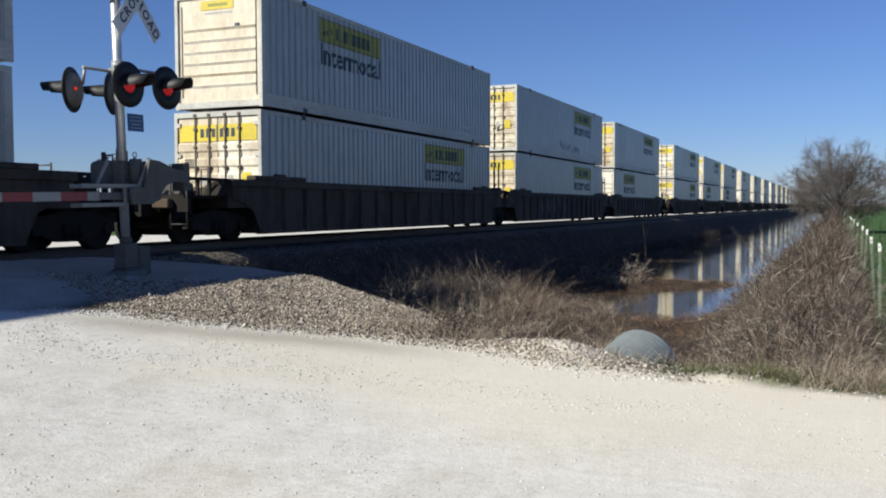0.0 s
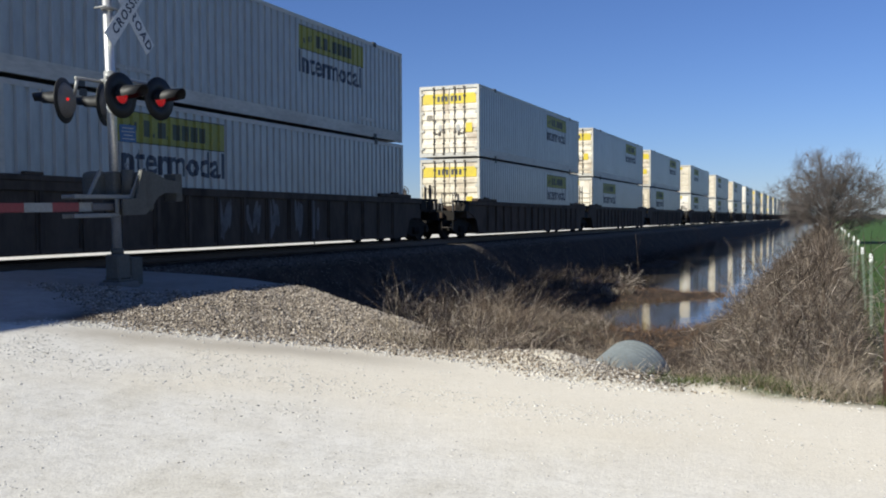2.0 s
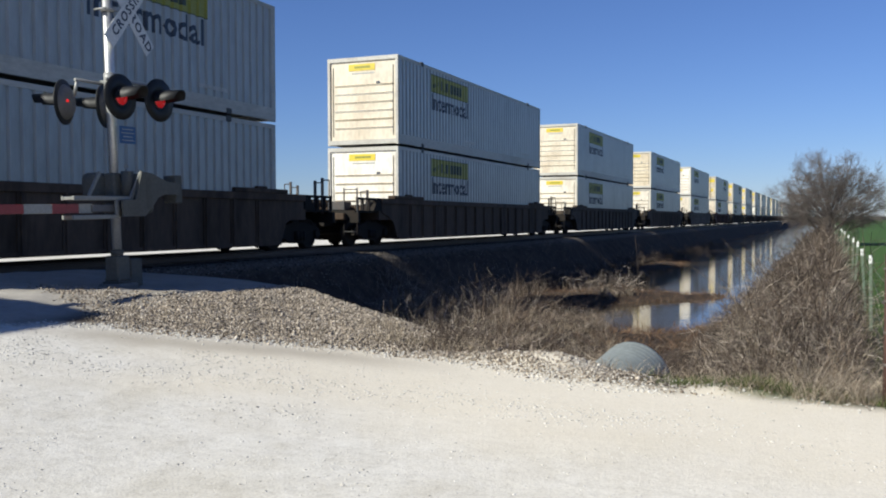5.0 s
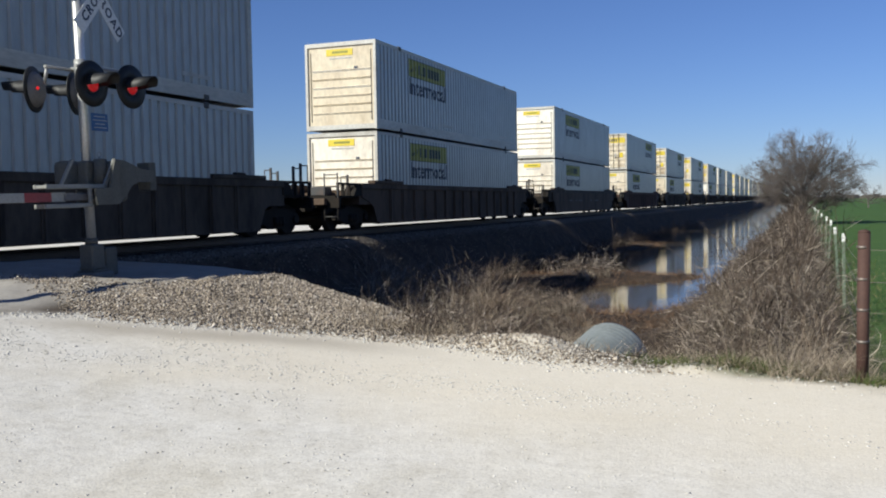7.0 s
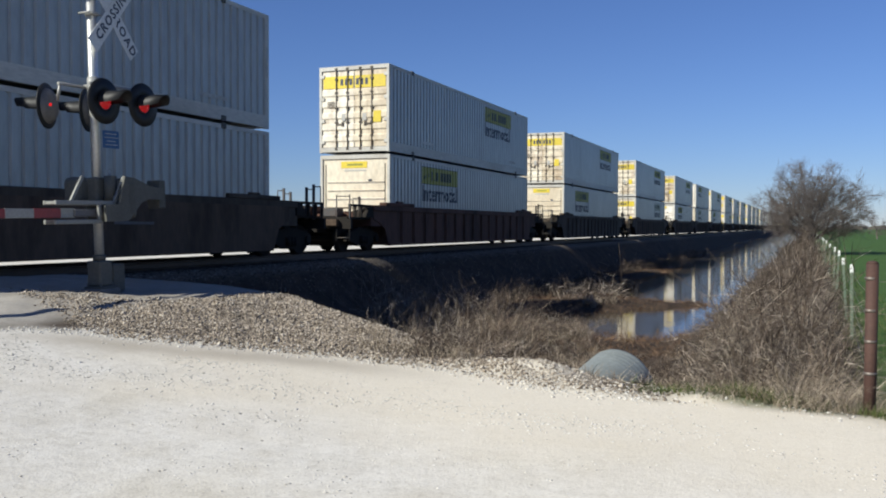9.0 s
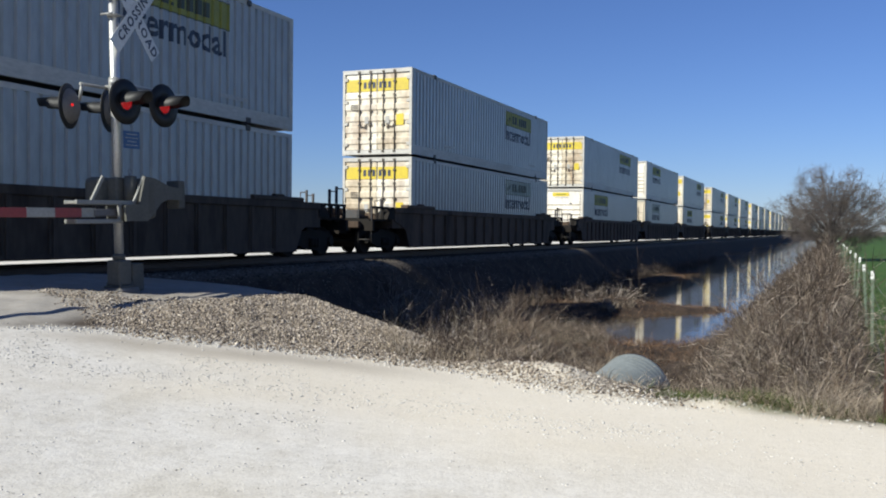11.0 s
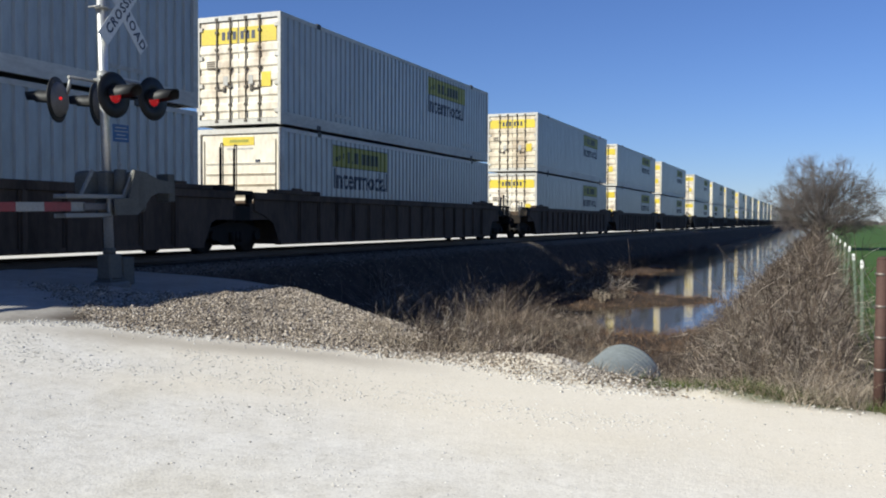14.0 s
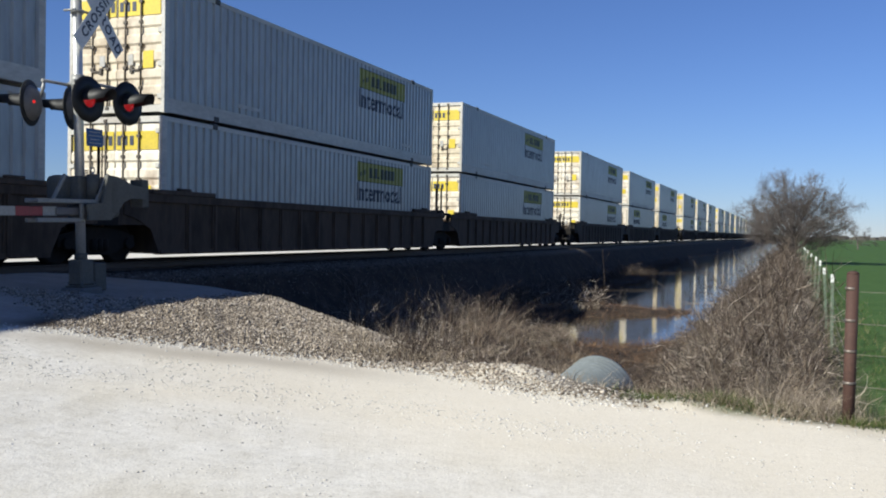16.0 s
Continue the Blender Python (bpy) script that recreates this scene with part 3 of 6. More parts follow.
    quad_box(bm, -w + 0.088, -w + 0.112, -hy + 0.035, -hy + 0.05, 0.3, CH - 0.3)
    P["front_trim"] = mesh_from("front_trim", bm, M["rod"])
    # doors at -y
    bm = bmesh.new()
    face = [(-hy + 0.09, 0.185), (-hy + 0.045, 0.185)]
    for z in (0.50, 0.88, 1.26, 1.64, 2.02):
        face += [(-hy + 0.045, z - 0.15), (-hy + 0.012, z - 0.10), (-hy + 0.012, z + 0.06), (-hy + 0.045, z + 0.11)]
    prism(bm, face + [(-hy + 0.045, CH - 0.145), (-hy + 0.09, CH - 0.145)], 0.006, w - 0.012)
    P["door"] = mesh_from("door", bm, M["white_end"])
    bm = bmesh.new()
    for a, b, c, d in ((0.0, 0.012, 0.18, CH - 0.14), (w - 0.014, w, 0.18, CH - 0.14), (0.0, w, CH - 0.145, CH - 0.13), (0.0, w, 0.17, 0.185)):
        quad_box(bm, a, b, -hy + 0.04, -hy + 0.08, c, d)
    P["seal"] = mesh_from("seal", bm, M["seal"])
    bm = bmesh.new()
    tube(bm, (0, -hy + 0.005, 0.10), (0, -hy + 0.005, CH - 0.06), 0.021, n=8)
    for z in (0.12, 0.55, 1.0, 1.5, 2.0, 2.45, CH - 0.08):
        rounded_box(bm, -0.05, 0.05, -hy - 0.02, -hy + 0.035, z - 0.035, z + 0.035, 0.008)
    P["rod"] = mesh_from("lock_rod", bm, M["rod"])
    bm = bmesh.new()
    rounded_box(bm, -0.24, 0.03, -hy - 0.03, -hy - 0.005, 0.93, 0.97, 0.005)
    rounded_box(bm, -0.24, -0.16, -hy - 0.025, -hy + 0.035, 0.88, 1.02, 0.005)
    P["handle"] = mesh_from("door_handle", bm, M["rod"])
    bm = bmesh.new()      # hinge leaf on the edge of a door
    rounded_box(bm, w - 0.10, w + 0.07, -hy - 0.004, -hy + 0.045, -0.055, 0.055, 0.008)
    P["hinge"] = mesh_from("hinge", bm, M["rail_paint"])
    bm = bmesh.new()      # dull plates and a dark vent on a door
    quad_box(bm, 0.32, 0.46, -hy + 0.004, -hy + 0.012, 1.06, 1.30)
    P["plate"] = mesh_from("data_plate", bm, M["faint"])
    bm = bmesh.new()
    for k in range(4):
        quad_box(bm, 0.72, 0.98, -hy + 0.0, -hy + 0.012, 1.52 + 0.055 * k, 1.55 + 0.055 * k)
    P["vent"] = mesh_from("vent", bm, M["rod"])
    bm = bmesh.new()
    rounded_box(bm, -0.075, 0.075, -0.10, 0.10, -0.07, 0.07, 0.012)
    P["casting"] = mesh_from("casting", bm, M["steel_dark"])
    # decals: brand panels are plain coloured shapes
    bm = bmesh.new()
    quad_box(bm, hx - 0.005, hx + 0.003, -1.83, 1.83, -0.31, 0.31)
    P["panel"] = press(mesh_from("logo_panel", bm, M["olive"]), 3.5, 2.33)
    bm = bmesh.new()
    quad_box(bm, hx - 0.005, hx + 0.003, -1.83, 1.83, -0.31, 0.31)
    P["pale_panel"] = press(mesh_from("logo_panel", bm, M["pale_decal"]), 3.5, 2.33)
    bm = bmesh.new()
    x = -0.95
    for wd, hh in ((0.22, 0.33), (0.06, 0.07), (0.24, 0.33), (0.06, 0.07), (0.25, 0.33), (0.25, 0.33), (0.25, 0.33), (0.22, 0.33)):
        quad_box(bm, hx + 0.003, hx + 0.007, x, x + wd, -0.17, -0.17 + hh)
        x += wd + (0.11 if hh < 0.1 else 0.05)
    for k in range(4):
        quad_box(bm, hx + 0.003, hx + 0.007, -1.62 + k * 0.13, -1.55 + k * 0.13, -0.15 + 0.03 * k, -0.02 + 0.04 * k)
    for z in (-0.315, 0.295):
        quad_box(bm, hx + 0.003, hx + 0.007, -1.83, 1.83, z, z + 0.02)
    P["panel_bars"] = press(mesh_from("logo_mark", bm, M["olive_ink"]), 3.5, 2.33)
    word = lettering("Intermodal", 0.80, M["ink"], "word_lettering", 1.02)
    word.transform(Matrix.Translation((hx - 0.002, 0, 0)) @ pose(0, 0, 0, 90, 0, 90))
    P["word"] = {"near": press(word, 3.5, 1.66)["near"], "far": press(word, 3.42, 1.66)["far"]}
    bm = bmesh.new()
    quad_box(bm, hx - 0.004, hx + 0.003, 0, 1.05, -0.045, 0.045)
    P["code"] = mesh_from("code_mark", bm, M["faint"])
    bm = bmesh.new()
    quad_box(bm, 0.035, w - 0.05, -hy + 0.028, -hy + 0.046, 2.15, 2.56)
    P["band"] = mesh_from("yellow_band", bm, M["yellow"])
    bm = bmesh.new()
    for k in range(3):
        quad_box(bm, 0.07 + k * 0.17, 0.17 + k * 0.17, -hy + 0.020, -hy + 0.03, 2.25, 2.46)
    P["band_mark"] = mesh_from("band_mark", bm, M["ink"])
    bm = bmesh.new()
    quad_box(bm, 0.72, 1.0, -hy + 0.004, -hy + 0.012, 0.98, 1.36)
    P["placard"] = mesh_from("yellow_placard", bm, M["yellow"])
    bm = bmesh.new()
    quad_box(bm, -0.52, 0.45, -hy + 0.038, -hy + 0.052, 2.44, 2.66)
    P["badge"] = mesh_from("yellow_badge", bm, M["yellow"])
    bm = bmesh.new()
    quad_box(bm, -0.30, 0.28, -hy + 0.033, -hy + 0.04, 2.52, 2.59)
    P["badge_mark"] = mesh_from("badge_mark", bm, M["olive"])
    bm = bmesh.new()
    quad_box(bm, 0.5, 0.62, -hy + 0.02, -hy + 0.05, 1.98, 2.06)
    P["vent_cap"] = mesh_from("vent_cap", bm, M["ink"])
    bm = bmesh.new()
    quad_box(bm, -0.40, 0.42, -hy + 0.044, -hy + 0.051, 2.33, 2.38)
    P["code_bar"] = mesh_from("code_bar", bm, M["faint"])
    bm = bmesh.new()
    for k in range(9):
        yy = -1.0 + k * 0.42 + random.uniform(-0.1, 0.1)
        z = 0.55 + random.uniform(-0.1, 0.15)
        for q in range(random.choice((1, 2, 3))):
            bmesh.ops.create_icosphere(bm, subdivisions=1, radius=1, matrix=Matrix.LocRotScale((hx - 0.004, yy + 0.09 * q, z + random.uniform(-0.05, 0.1)), Euler((random.uniform(-0.3, 0.3), 0, 0)), (0.008, random.uniform(0.05, 0.10), random.uniform(0.10, 0.24))))
    P["graffiti"] = mesh_from("graffiti", bm, M["ink"])
    return P


def build_container(P, end, logo, graffiti=False):
    """end: 'doors' or 'front', what shows at the end that meets the light; logo: 'near' or 'far' end of the side, 'pale' for the faded panel."""
    logo, pale = logo.split()[0], "pale" in logo
    look_of = "with yellow-banded doors" if end == "doors" else "with ribbed front and yellow badge"
    spray = ", sprayed with dark marks" if graffiti else ""
    c = empty("container", label=f"white corrugated container {look_of}{spray}", category="container", group="containers on the train")
    part("frame", P["frame"], None, c)
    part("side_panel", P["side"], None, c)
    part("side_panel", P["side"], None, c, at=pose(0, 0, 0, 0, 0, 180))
    part("roof", P["roof"], None, c)
    part("floor_deck", P["floor"], None, c)
    for turn, what in ((0, end), (180, "front" if end == "doors" else "doors")):
        m = pose(0, 0, 0, 0, 0, turn)
        if what == "front":
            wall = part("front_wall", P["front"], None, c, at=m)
            part("front_trim", P["front_trim"], None, wall)
            part("front_trim", P["front_trim"], None, wall, at=pose(CW - 0.38, 0, 0))
            if turn == 0:
                for k in range(6):
                    part("rib", P["front_rib"], None, wall, at=pose(0, -CL / 2 + 0.05, 0.55 + 0.28 * k))
                part("yellow_badge", P["badge"], None, wall, "small yellow badge")
                part("badge_mark", P["badge_mark"], None, wall)
                part("vent_cap", P["vent_cap"], None, wall)
                part("code_bar", P["code_bar"], None, wall)
        else:
            for flip in (1, -1):
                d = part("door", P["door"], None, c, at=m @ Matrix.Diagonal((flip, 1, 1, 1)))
                part("seal", P["seal"], None, d)
                if turn == 0:
                    part("lock_rod", P["rod"], None, d, at=pose(0.24, 0, 0))
                    part("lock_rod", P["rod"], None, d, at=pose(0.66, 0, 0))
                    part("door_handle", P["handle"], None, d, at=pose(0.62, 0, 0))
                    part("yellow_band", P["band"], None, d, "yellow band with dark bars")
                    part("band_mark", P["band_mark"], None, d)
                    part("data_plate", P["plate"], None, d)
                    for z in (0.36, 1.07, 1.80, 2.56):
                        part("hinge", P["hinge"], None, d, at=pose(0, 0, z))
                    part("yellow_placard" if flip == 1 else "vent", P["placard" if flip == 1 else "vent"], None, d)
    for sx in (-1, 1):
        for sy in (-6.1, 6.1):
            for z in (0.06, CH - 0.03):
                part("casting", P["casting"], None, c, at=pose(sx * (CW / 2 - 0.06), sy, z))
    part("logo_panel", P["pale_panel" if pale else "panel"][logo], None, c, f"{'faded pale green' if pale else 'yellow'} panel with dark bars")
    part("logo_mark", P["panel_bars"][logo], None, c)
    part("word_lettering", P["word"][logo], None, c, "dark blue lettering")
    part("code_mark", P["code"], None, c, at=pose(0, (5.2 if logo == "near" else -5.2), 0.52))
    part("code_mark", P["code"], None, c, at=pose(0, (-2.0 if logo == "near" else 5.0), 0.52))
    if graffiti:
        part("graffiti", P["graffiti"], None, c, "dark sprayed marks")
    return c


# ---- well cars
TRUCK_Y, SIDE_X = 9.55, 1.36


def wagon_parts():
    P = {}
    for key, mat in (("grey", "car_grey"), ("brown", "car_brown"), ("red", "car_red")):
        bm = bmesh.new()      # one well: two side plates with chords, floor struts and sloping ends
        side = [(-9.35, 1.02), (-8.95, 0.92), (-8.50, 0.72), (-8.22, 0.20), (8.22, 0.20), (8.50, 0.72), (8.95, 0.92), (9.35, 1.02), (9.35, 1.40), (-9.35, 1.40)]
        for sx in (-1, 1):
            prism(bm, side, *sorted((sx * (SIDE_X - 0.03), sx * (SIDE_X - 0.06))))
            a, b = sorted((sx * (SIDE_X - 0.14), sx * (SIDE_X + 0.02)))
            rounded_box(bm, a, b, -9.40, 9.40, 1.29, 1.47, 0.015)
            a2, b2 = sorted((sx * (SIDE_X - 0.18), sx * (SIDE_X + 0.005)))
            quad_box(bm, a2, b2, -8.2, 8.2, 0.165, 0.26)
        for y in np.linspace(-7.0, 7.0, 8):
            quad_box(bm, -SIDE_X + 0.05, SIDE_X - 0.05, y - 0.12, y + 0.12, 0.19, 0.28)
        for sy in (-1, 1):
            y0, y1 = sorted((sy * 8.12, sy * 8.18))
            quad_box(bm, -SIDE_X + 0.05, SIDE_X - 0.05, y0, y1, 0.18, 1.30)
            y0, y1 = sorted((sy * 8.18, sy * 9.5))
            quad_box(bm, -SIDE_X + 0.06, SIDE_X - 0.06, y0, y1, 0.80, 1.20)
        P["well_" + key] = mesh_from("well_" + key, bm, M[mat])
        bm = bmesh.new()
        prism(bm, [(-0.10, 0.19), (0.10, 0.19), (0.10, 1.30), (-0.10, 1.30)], SIDE_X - 0.031, SIDE_X - 0.005)
        rounded_box(bm, SIDE_X - 0.006, SIDE_X + 0.03, -0.045, 0.045, 0.19, 1.30, 0.010)
        P["rib_" + key] = mesh_from("rib_" + key, bm, M[mat])
        bm = bmesh.new()
        rounded_box(bm, SIDE_X - 0.24, SIDE_X + 0.035, -1.15, 1.15, 1.462, 1.575, 0.02)
        rounded_box(bm, SIDE_X - 0.16, SIDE_X + 0.03, -0.22, 0.22, 1.57, 1.63, 0.02)
        P["cap_" + key] = mesh_from("cap_" + key, bm, M[mat])
    bm = bmesh.new()      # end platform beyond the last well, over the truck
    quad_box(bm, -0.40, 0.40, 9.4, 11.35, 0.62, 0.95)
    quad_box(bm, -1.25, 1.25, 9.5, 11.0, 1.02, 1.08)
    quad_box(bm, -1.36, 1.36, 10.88, 11.0, 0.72, 1.02)
    prism(bm, [(9.40, 1.08), (9.40, 1.44), (9.75, 1.34), (9.95, 1.08)], 0.95, 1.34)
    prism(bm, [(9.40, 1.08), (9.40, 1.44), (9.75, 1.34), (9.95, 1.08)], -1.34, -0.95)
    P["platform"] = mesh_from("end_platform", bm, M["iron"])
    bm = bmesh.new()      # low guard rail on the platform's side
    for y in (9.75, 10.15, 10.55, 10.9):
        quad_box(bm, -0.03, 0.03, y - 0.035, y + 0.035, 1.08, 1.44)
    quad_box(bm, -0.035, 0.035, 9.4, 10.94, 1.40, 1.47)
    P["guard"] = mesh_from("guard_rail", bm, M["iron"])
    bm = bmesh.new()      # bridge over the shared truck between two wells
    quad_box(bm, -1.30, 1.30, -0.42, 0.42, 1.40, 1.50)
    for x in (-1.22, -0.5, 0.5, 1.22):
        for y in (-0.36, 0.36):
            quad_box(bm, x - 0.06, x + 0.06, y - 0.06, y + 0.06, 1.0, 1.40)
    quad_box(bm, -1.30, 1.30, -0.42, 0.42, 0.78, 1.12)
    rounded_box(bm, 0.9, 1.36, -1.0, -0.42, 1.38, 1.60, 0.03)
    P["bridge"] = mesh_from("bridge", bm, M["iron"])
    bm = bmesh.new()      # tall grab post: flat bar with a hoop at its head
    quad_box(bm, -0.02, 0.02, -0.024, 0.024, -0.1, 1.0)
    for a, b in (((0, 0, 0.98), (0, 0.02, 1.10)), ((0, 0.02, 1.10), (0, 0.10, 1.10)), ((0, 0.10, 1.10), (0, 0.10, -0.05))):
        tube(bm, a, b, 0.014, n=6)
    P["tall_post"] = mesh_from("tall_post", bm, M["iron"])
    bm = bmesh.new()      # skirt of the smooth-sided car, flush with its chords
    prism(bm, [(-8.95, 0.95), (-8.45, 0.75), (-8.18, 0.17), (8.18, 0.17), (8.45, 0.75), (8.95, 0.95), (8.95, 1.31), (-8.95, 1.31)], SIDE_X - 0.031, SIDE_X + 0.022)
    P["skirt"] = mesh_from("skirt", bm, M["car_brown"])
    bm = bmesh.new()
    quad_box(bm, SIDE_X + 0.020, SIDE_X + 0.026, -0.4, 0.4, 0.82, 0.88)
    P["side_code"] = mesh_from("code_bar", bm, M["tag"])
    bm = bmesh.new()
    rounded_box(bm, -0.22, 0.22, -0.12, 0.12, -0.10, 0.10, 0.02)
    P["valve_box"] = mesh_from("valve_box", bm, M["car_brown"])
    bm = bmesh.new()
    for sx in (-1, 1):
        frame = [(-1.12, 0.34), (-1.08, 0.58), (-0.70, 0.66), (-0.30, 0.74), (0.30, 0.74), (0.70, 0.66), (1.08, 0.58), (1.12, 0.34), (0.78, 0.34), (0.55, 0.24), (0.30, 0.18), (-0.30, 0.18), (-0.55, 0.24), (-0.78, 0.34)]
        prism(bm, frame, *sorted((sx * 0.92, sx * 1.06)))
        for y in (-0.16, 0.0, 0.16):
            tube(bm, (sx * 1.08, y, 0.26), (sx * 1.08, y, 0.50), 0.078, n=8)
        for y in (-0.89, 0.89):
            tube(bm, (sx * 1.02, y, 0.42), (sx * 1.13, y, 0.42), 0.12, n=10)
    quad_box(bm, -0.95, 0.95, -0.18, 0.18, 0.45, 0.78)
    for y in (-0.52, 0.46):
        quad_box(bm, -0.85, 0.85, y, y + 0.06, 0.20, 0.60)
    quad_box(bm, -0.7, 0.7, -0.45, 0.45, 0.18, 0.24)
    for y in (-0.89, 0.89):
        tube(bm, (-0.75, y, 0.42), (0.75, y, 0.42), 0.08, n=8)
    P["truck"] = mesh_from("truck", bm, M["iron"])
    bm = bmesh.new()
    turn = Euler((0, math.pi / 2, 0)).to_matrix().to_4x4()
    lathe(bm, [(0.10, 0.075), (0.16, 0.06), (0.33, 0.035), (0.36, 0.065), (0.415, 0.065), (0.42, -0.03), (0.45, -0.05), (0.45, -0.075), (0.34, -0.06), (0.12, -0.075)], 20, turn)
    P["wheel"] = mesh_from("wheel", bm, M["iron"])
    bm = bmesh.new()
    tube(bm, (0, 11.3, 0.66), (0, 11.85, 0.66), 0.10, n=8)
    rounded_box(bm, -0.16, 0.16, 11.80, 12.10, 0.50, 0.82, 0.03)
    P["coupler"] = mesh_from("coupler", bm, M["iron"])
    bm = bmesh.new()
    for x in (-1.30, -0.86):
        tube(bm, (x, 10.95, 0.35), (x, 10.95, 1.75), 0.022, n=6)
    for z in (0.45, 0.75, 1.35, 1.70):
        tube(bm, (-1.30, 10.95, z), (-0.86, 10.95, z), 0.016, n=6)
    P["ladder"] = mesh_from("ladder", bm, M["steel_dark"])
    bm = bmesh.new()
    tube(bm, (0, 0, -0.6), (0, 0, 0.45), 0.035, n=6)
    quad_box(bm, -0.09, 0.09, -0.03, 0.03, 0.1, 0.35)
    P["brake_stand"] = mesh_from("brake_stand", bm, M["steel_dark"])
    bm = bmesh.new()
    n = 20
    for i in range(n):
        a, b = 2 * math.pi * i / n, 2 * math.pi * (i + 1) / n
        tube(bm, (0.21 * math.cos(a), 0.07, 0.21 * math.sin(a)), (0.21 * math.cos(b), 0.07, 0.21 * math.sin(b)), 0.016, n=5, caps=False)
    for i in range(5):
        a = 2 * math.pi * i / 5
        tube(bm, (0, 0.03, 0), (0.21 * math.cos(a), 0.07, 0.21 * math.sin(a)), 0.012, n=5)
    P["brake_wheel"] = mesh_from("brake_wheel", bm, M["steel_dark"])
    bm = bmesh.new()
    rounded_box(bm, -0.3, 0.3, 9.4, 9.9, 1.08, 1.38, 0.04)
    P["fittings"] = mesh_from("end_fitting", bm, M["steel_dark"])
    bm = bmesh.new()      # tall grab iron: a post with a narrow hoop beside it
    tube(bm, (0, 0, -0.1), (0, 0, 0.80), 0.045, n=6)
    for a, b in (((0, 0, 0.74), (0.22, 0, 0.74)), ((0.22, 0, 0.74), (0.22, 0, -0.05))):
        tube(bm, a, b, 0.016, n=6)
    P["grab"] = mesh_from("grab_iron", bm, M["steel_dark"])
    # sprayed tag: broad rounded strokes between the ribs
    P["tags"] = []
    for k in range(5):
        bm = bmesh.new()
        for q in range(5):
            a = random.uniform(-0.5, 0.5)
            bmesh.ops.create_icosphere(bm, subdivisions=2, radius=1, matrix=Matrix.LocRotScale((SIDE_X - 0.02, random.uniform(-0.34, 0.34), random.uniform(0.55, 1.05)), Euler((a, 0, 0)), (0.006, random.uniform(0.05, 0.10), random.uniform(0.25, 0.5))))
        P["tags"].append(mesh_from("graffiti_letter", bm, M["tag"]))
    return P


def build_wagon(P, wells, pitch, paint, sprayed=False, braked=False, smooth_side=False):
    """wells: 1 or 3 wells on shared trucks; the origin is the middle of the first well, on the rail."""
    kind = "three-unit articulated" if wells == 3 else "single"
    word = {"grey": "dark grey", "brown": "rusty brown", "red": "oxide red"}[paint]
    w = empty("well_car", label=f"{word} {kind} {'smooth-sided ' if smooth_side else 'ribbed '}well car rolling on the rails", category="rail car", group="well cars of the train")
    for i in range(wells):
        well = part("well", P["well_" + paint], None, w, at=pose(0, i * pitch, 0))
        if smooth_side:
            part("skirt", P["skirt"], None, well, "smooth dark side skirt")
            for y, k in ((-4.6, 1.0), (-3.1, 0.5), (-1.9, 1.3), (1.2, 0.8), (2.9, 1.5)):
                part("code_bar", P["side_code"], None, well, at=pose(0, y, 0) @ Matrix.Diagonal((1, k, 1, 1)))
        for y in () if smooth_side else np.linspace(-7.2, 7.2, 15):
            part("rib", P["rib_" + paint], None, well, at=pose(0, y, 0))
        if sprayed and i > 0:
            for k, me in enumerate(P["tags"]):
                part("graffiti_letter", me, None, well, "faded grey sprayed letter", pose(0, (-4.1, -1.6)[i - 1] + 1.03 * k, 0))
        for y in (-7.35, 7.35):
            part("top_plate", P["cap_" + paint], None, well, at=pose(0, y, 0))
    ends = [-TRUCK_Y] + [(i + 0.5) * pitch for i in range(wells - 1)] + [(wells - 1) * pitch + TRUCK_Y]
    for y in ends:
        t = part("truck", P["truck"], None, w, at=pose(0, y, 0))
        for sx, turn in ((-0.75, 180), (0.75, 0)):
            for dy in (-0.89, 0.89):
                part("wheel", P["wheel"], None, t, at=pose(sx, dy, 0.42, 0, 0, turn))
    for y in ends[1:-1]:
        bridge = part("bridge", P["bridge"], None, w, at=pose(0, y, 0))
        for dx, dy in ((1.05, -0.55), (1.05, 0.0)):
            part("tall_post", P["tall_post"], None, bridge, at=pose(dx, dy, 1.50))
    for m in (pose(0, (wells - 1) * pitch, 0), pose(0, 0, 0, 0, 0, 180)):
        plat = part("end_platform", P["platform"], None, w, at=m)
        part("coupler", P["coupler"], None, plat)
        part("ladder", P["ladder"], None, plat)
        part("end_fitting", P["fittings"], None, plat)
        part("valve_box", P["valve_box"], None, plat, at=pose(-0.75, 11.05, 0.90))
        for x in (-1.28, 1.28):
            part("guard_rail", P["guard"], None, plat, at=pose(x, 0, 0))
        for x, y, k in ((-1.1, 9.9, 0.8), (1.1, 10.35, 1.0), (1.1, 10.75, 1.12)):
            part("grab_iron", P["grab"], None, plat, at=Matrix.Translation((x, y, 1.08)) @ Matrix.Diagonal((1, 1, k, 1)))
    if braked:
        stand = part("brake_stand", P["brake_stand"], None, w, at=pose(-0.75, -10.8, 1.50))
        part("brake_wheel", P["brake_wheel"], None, stand, at=pose(0, 0, 0.30, 0, 0, 180))
    return w


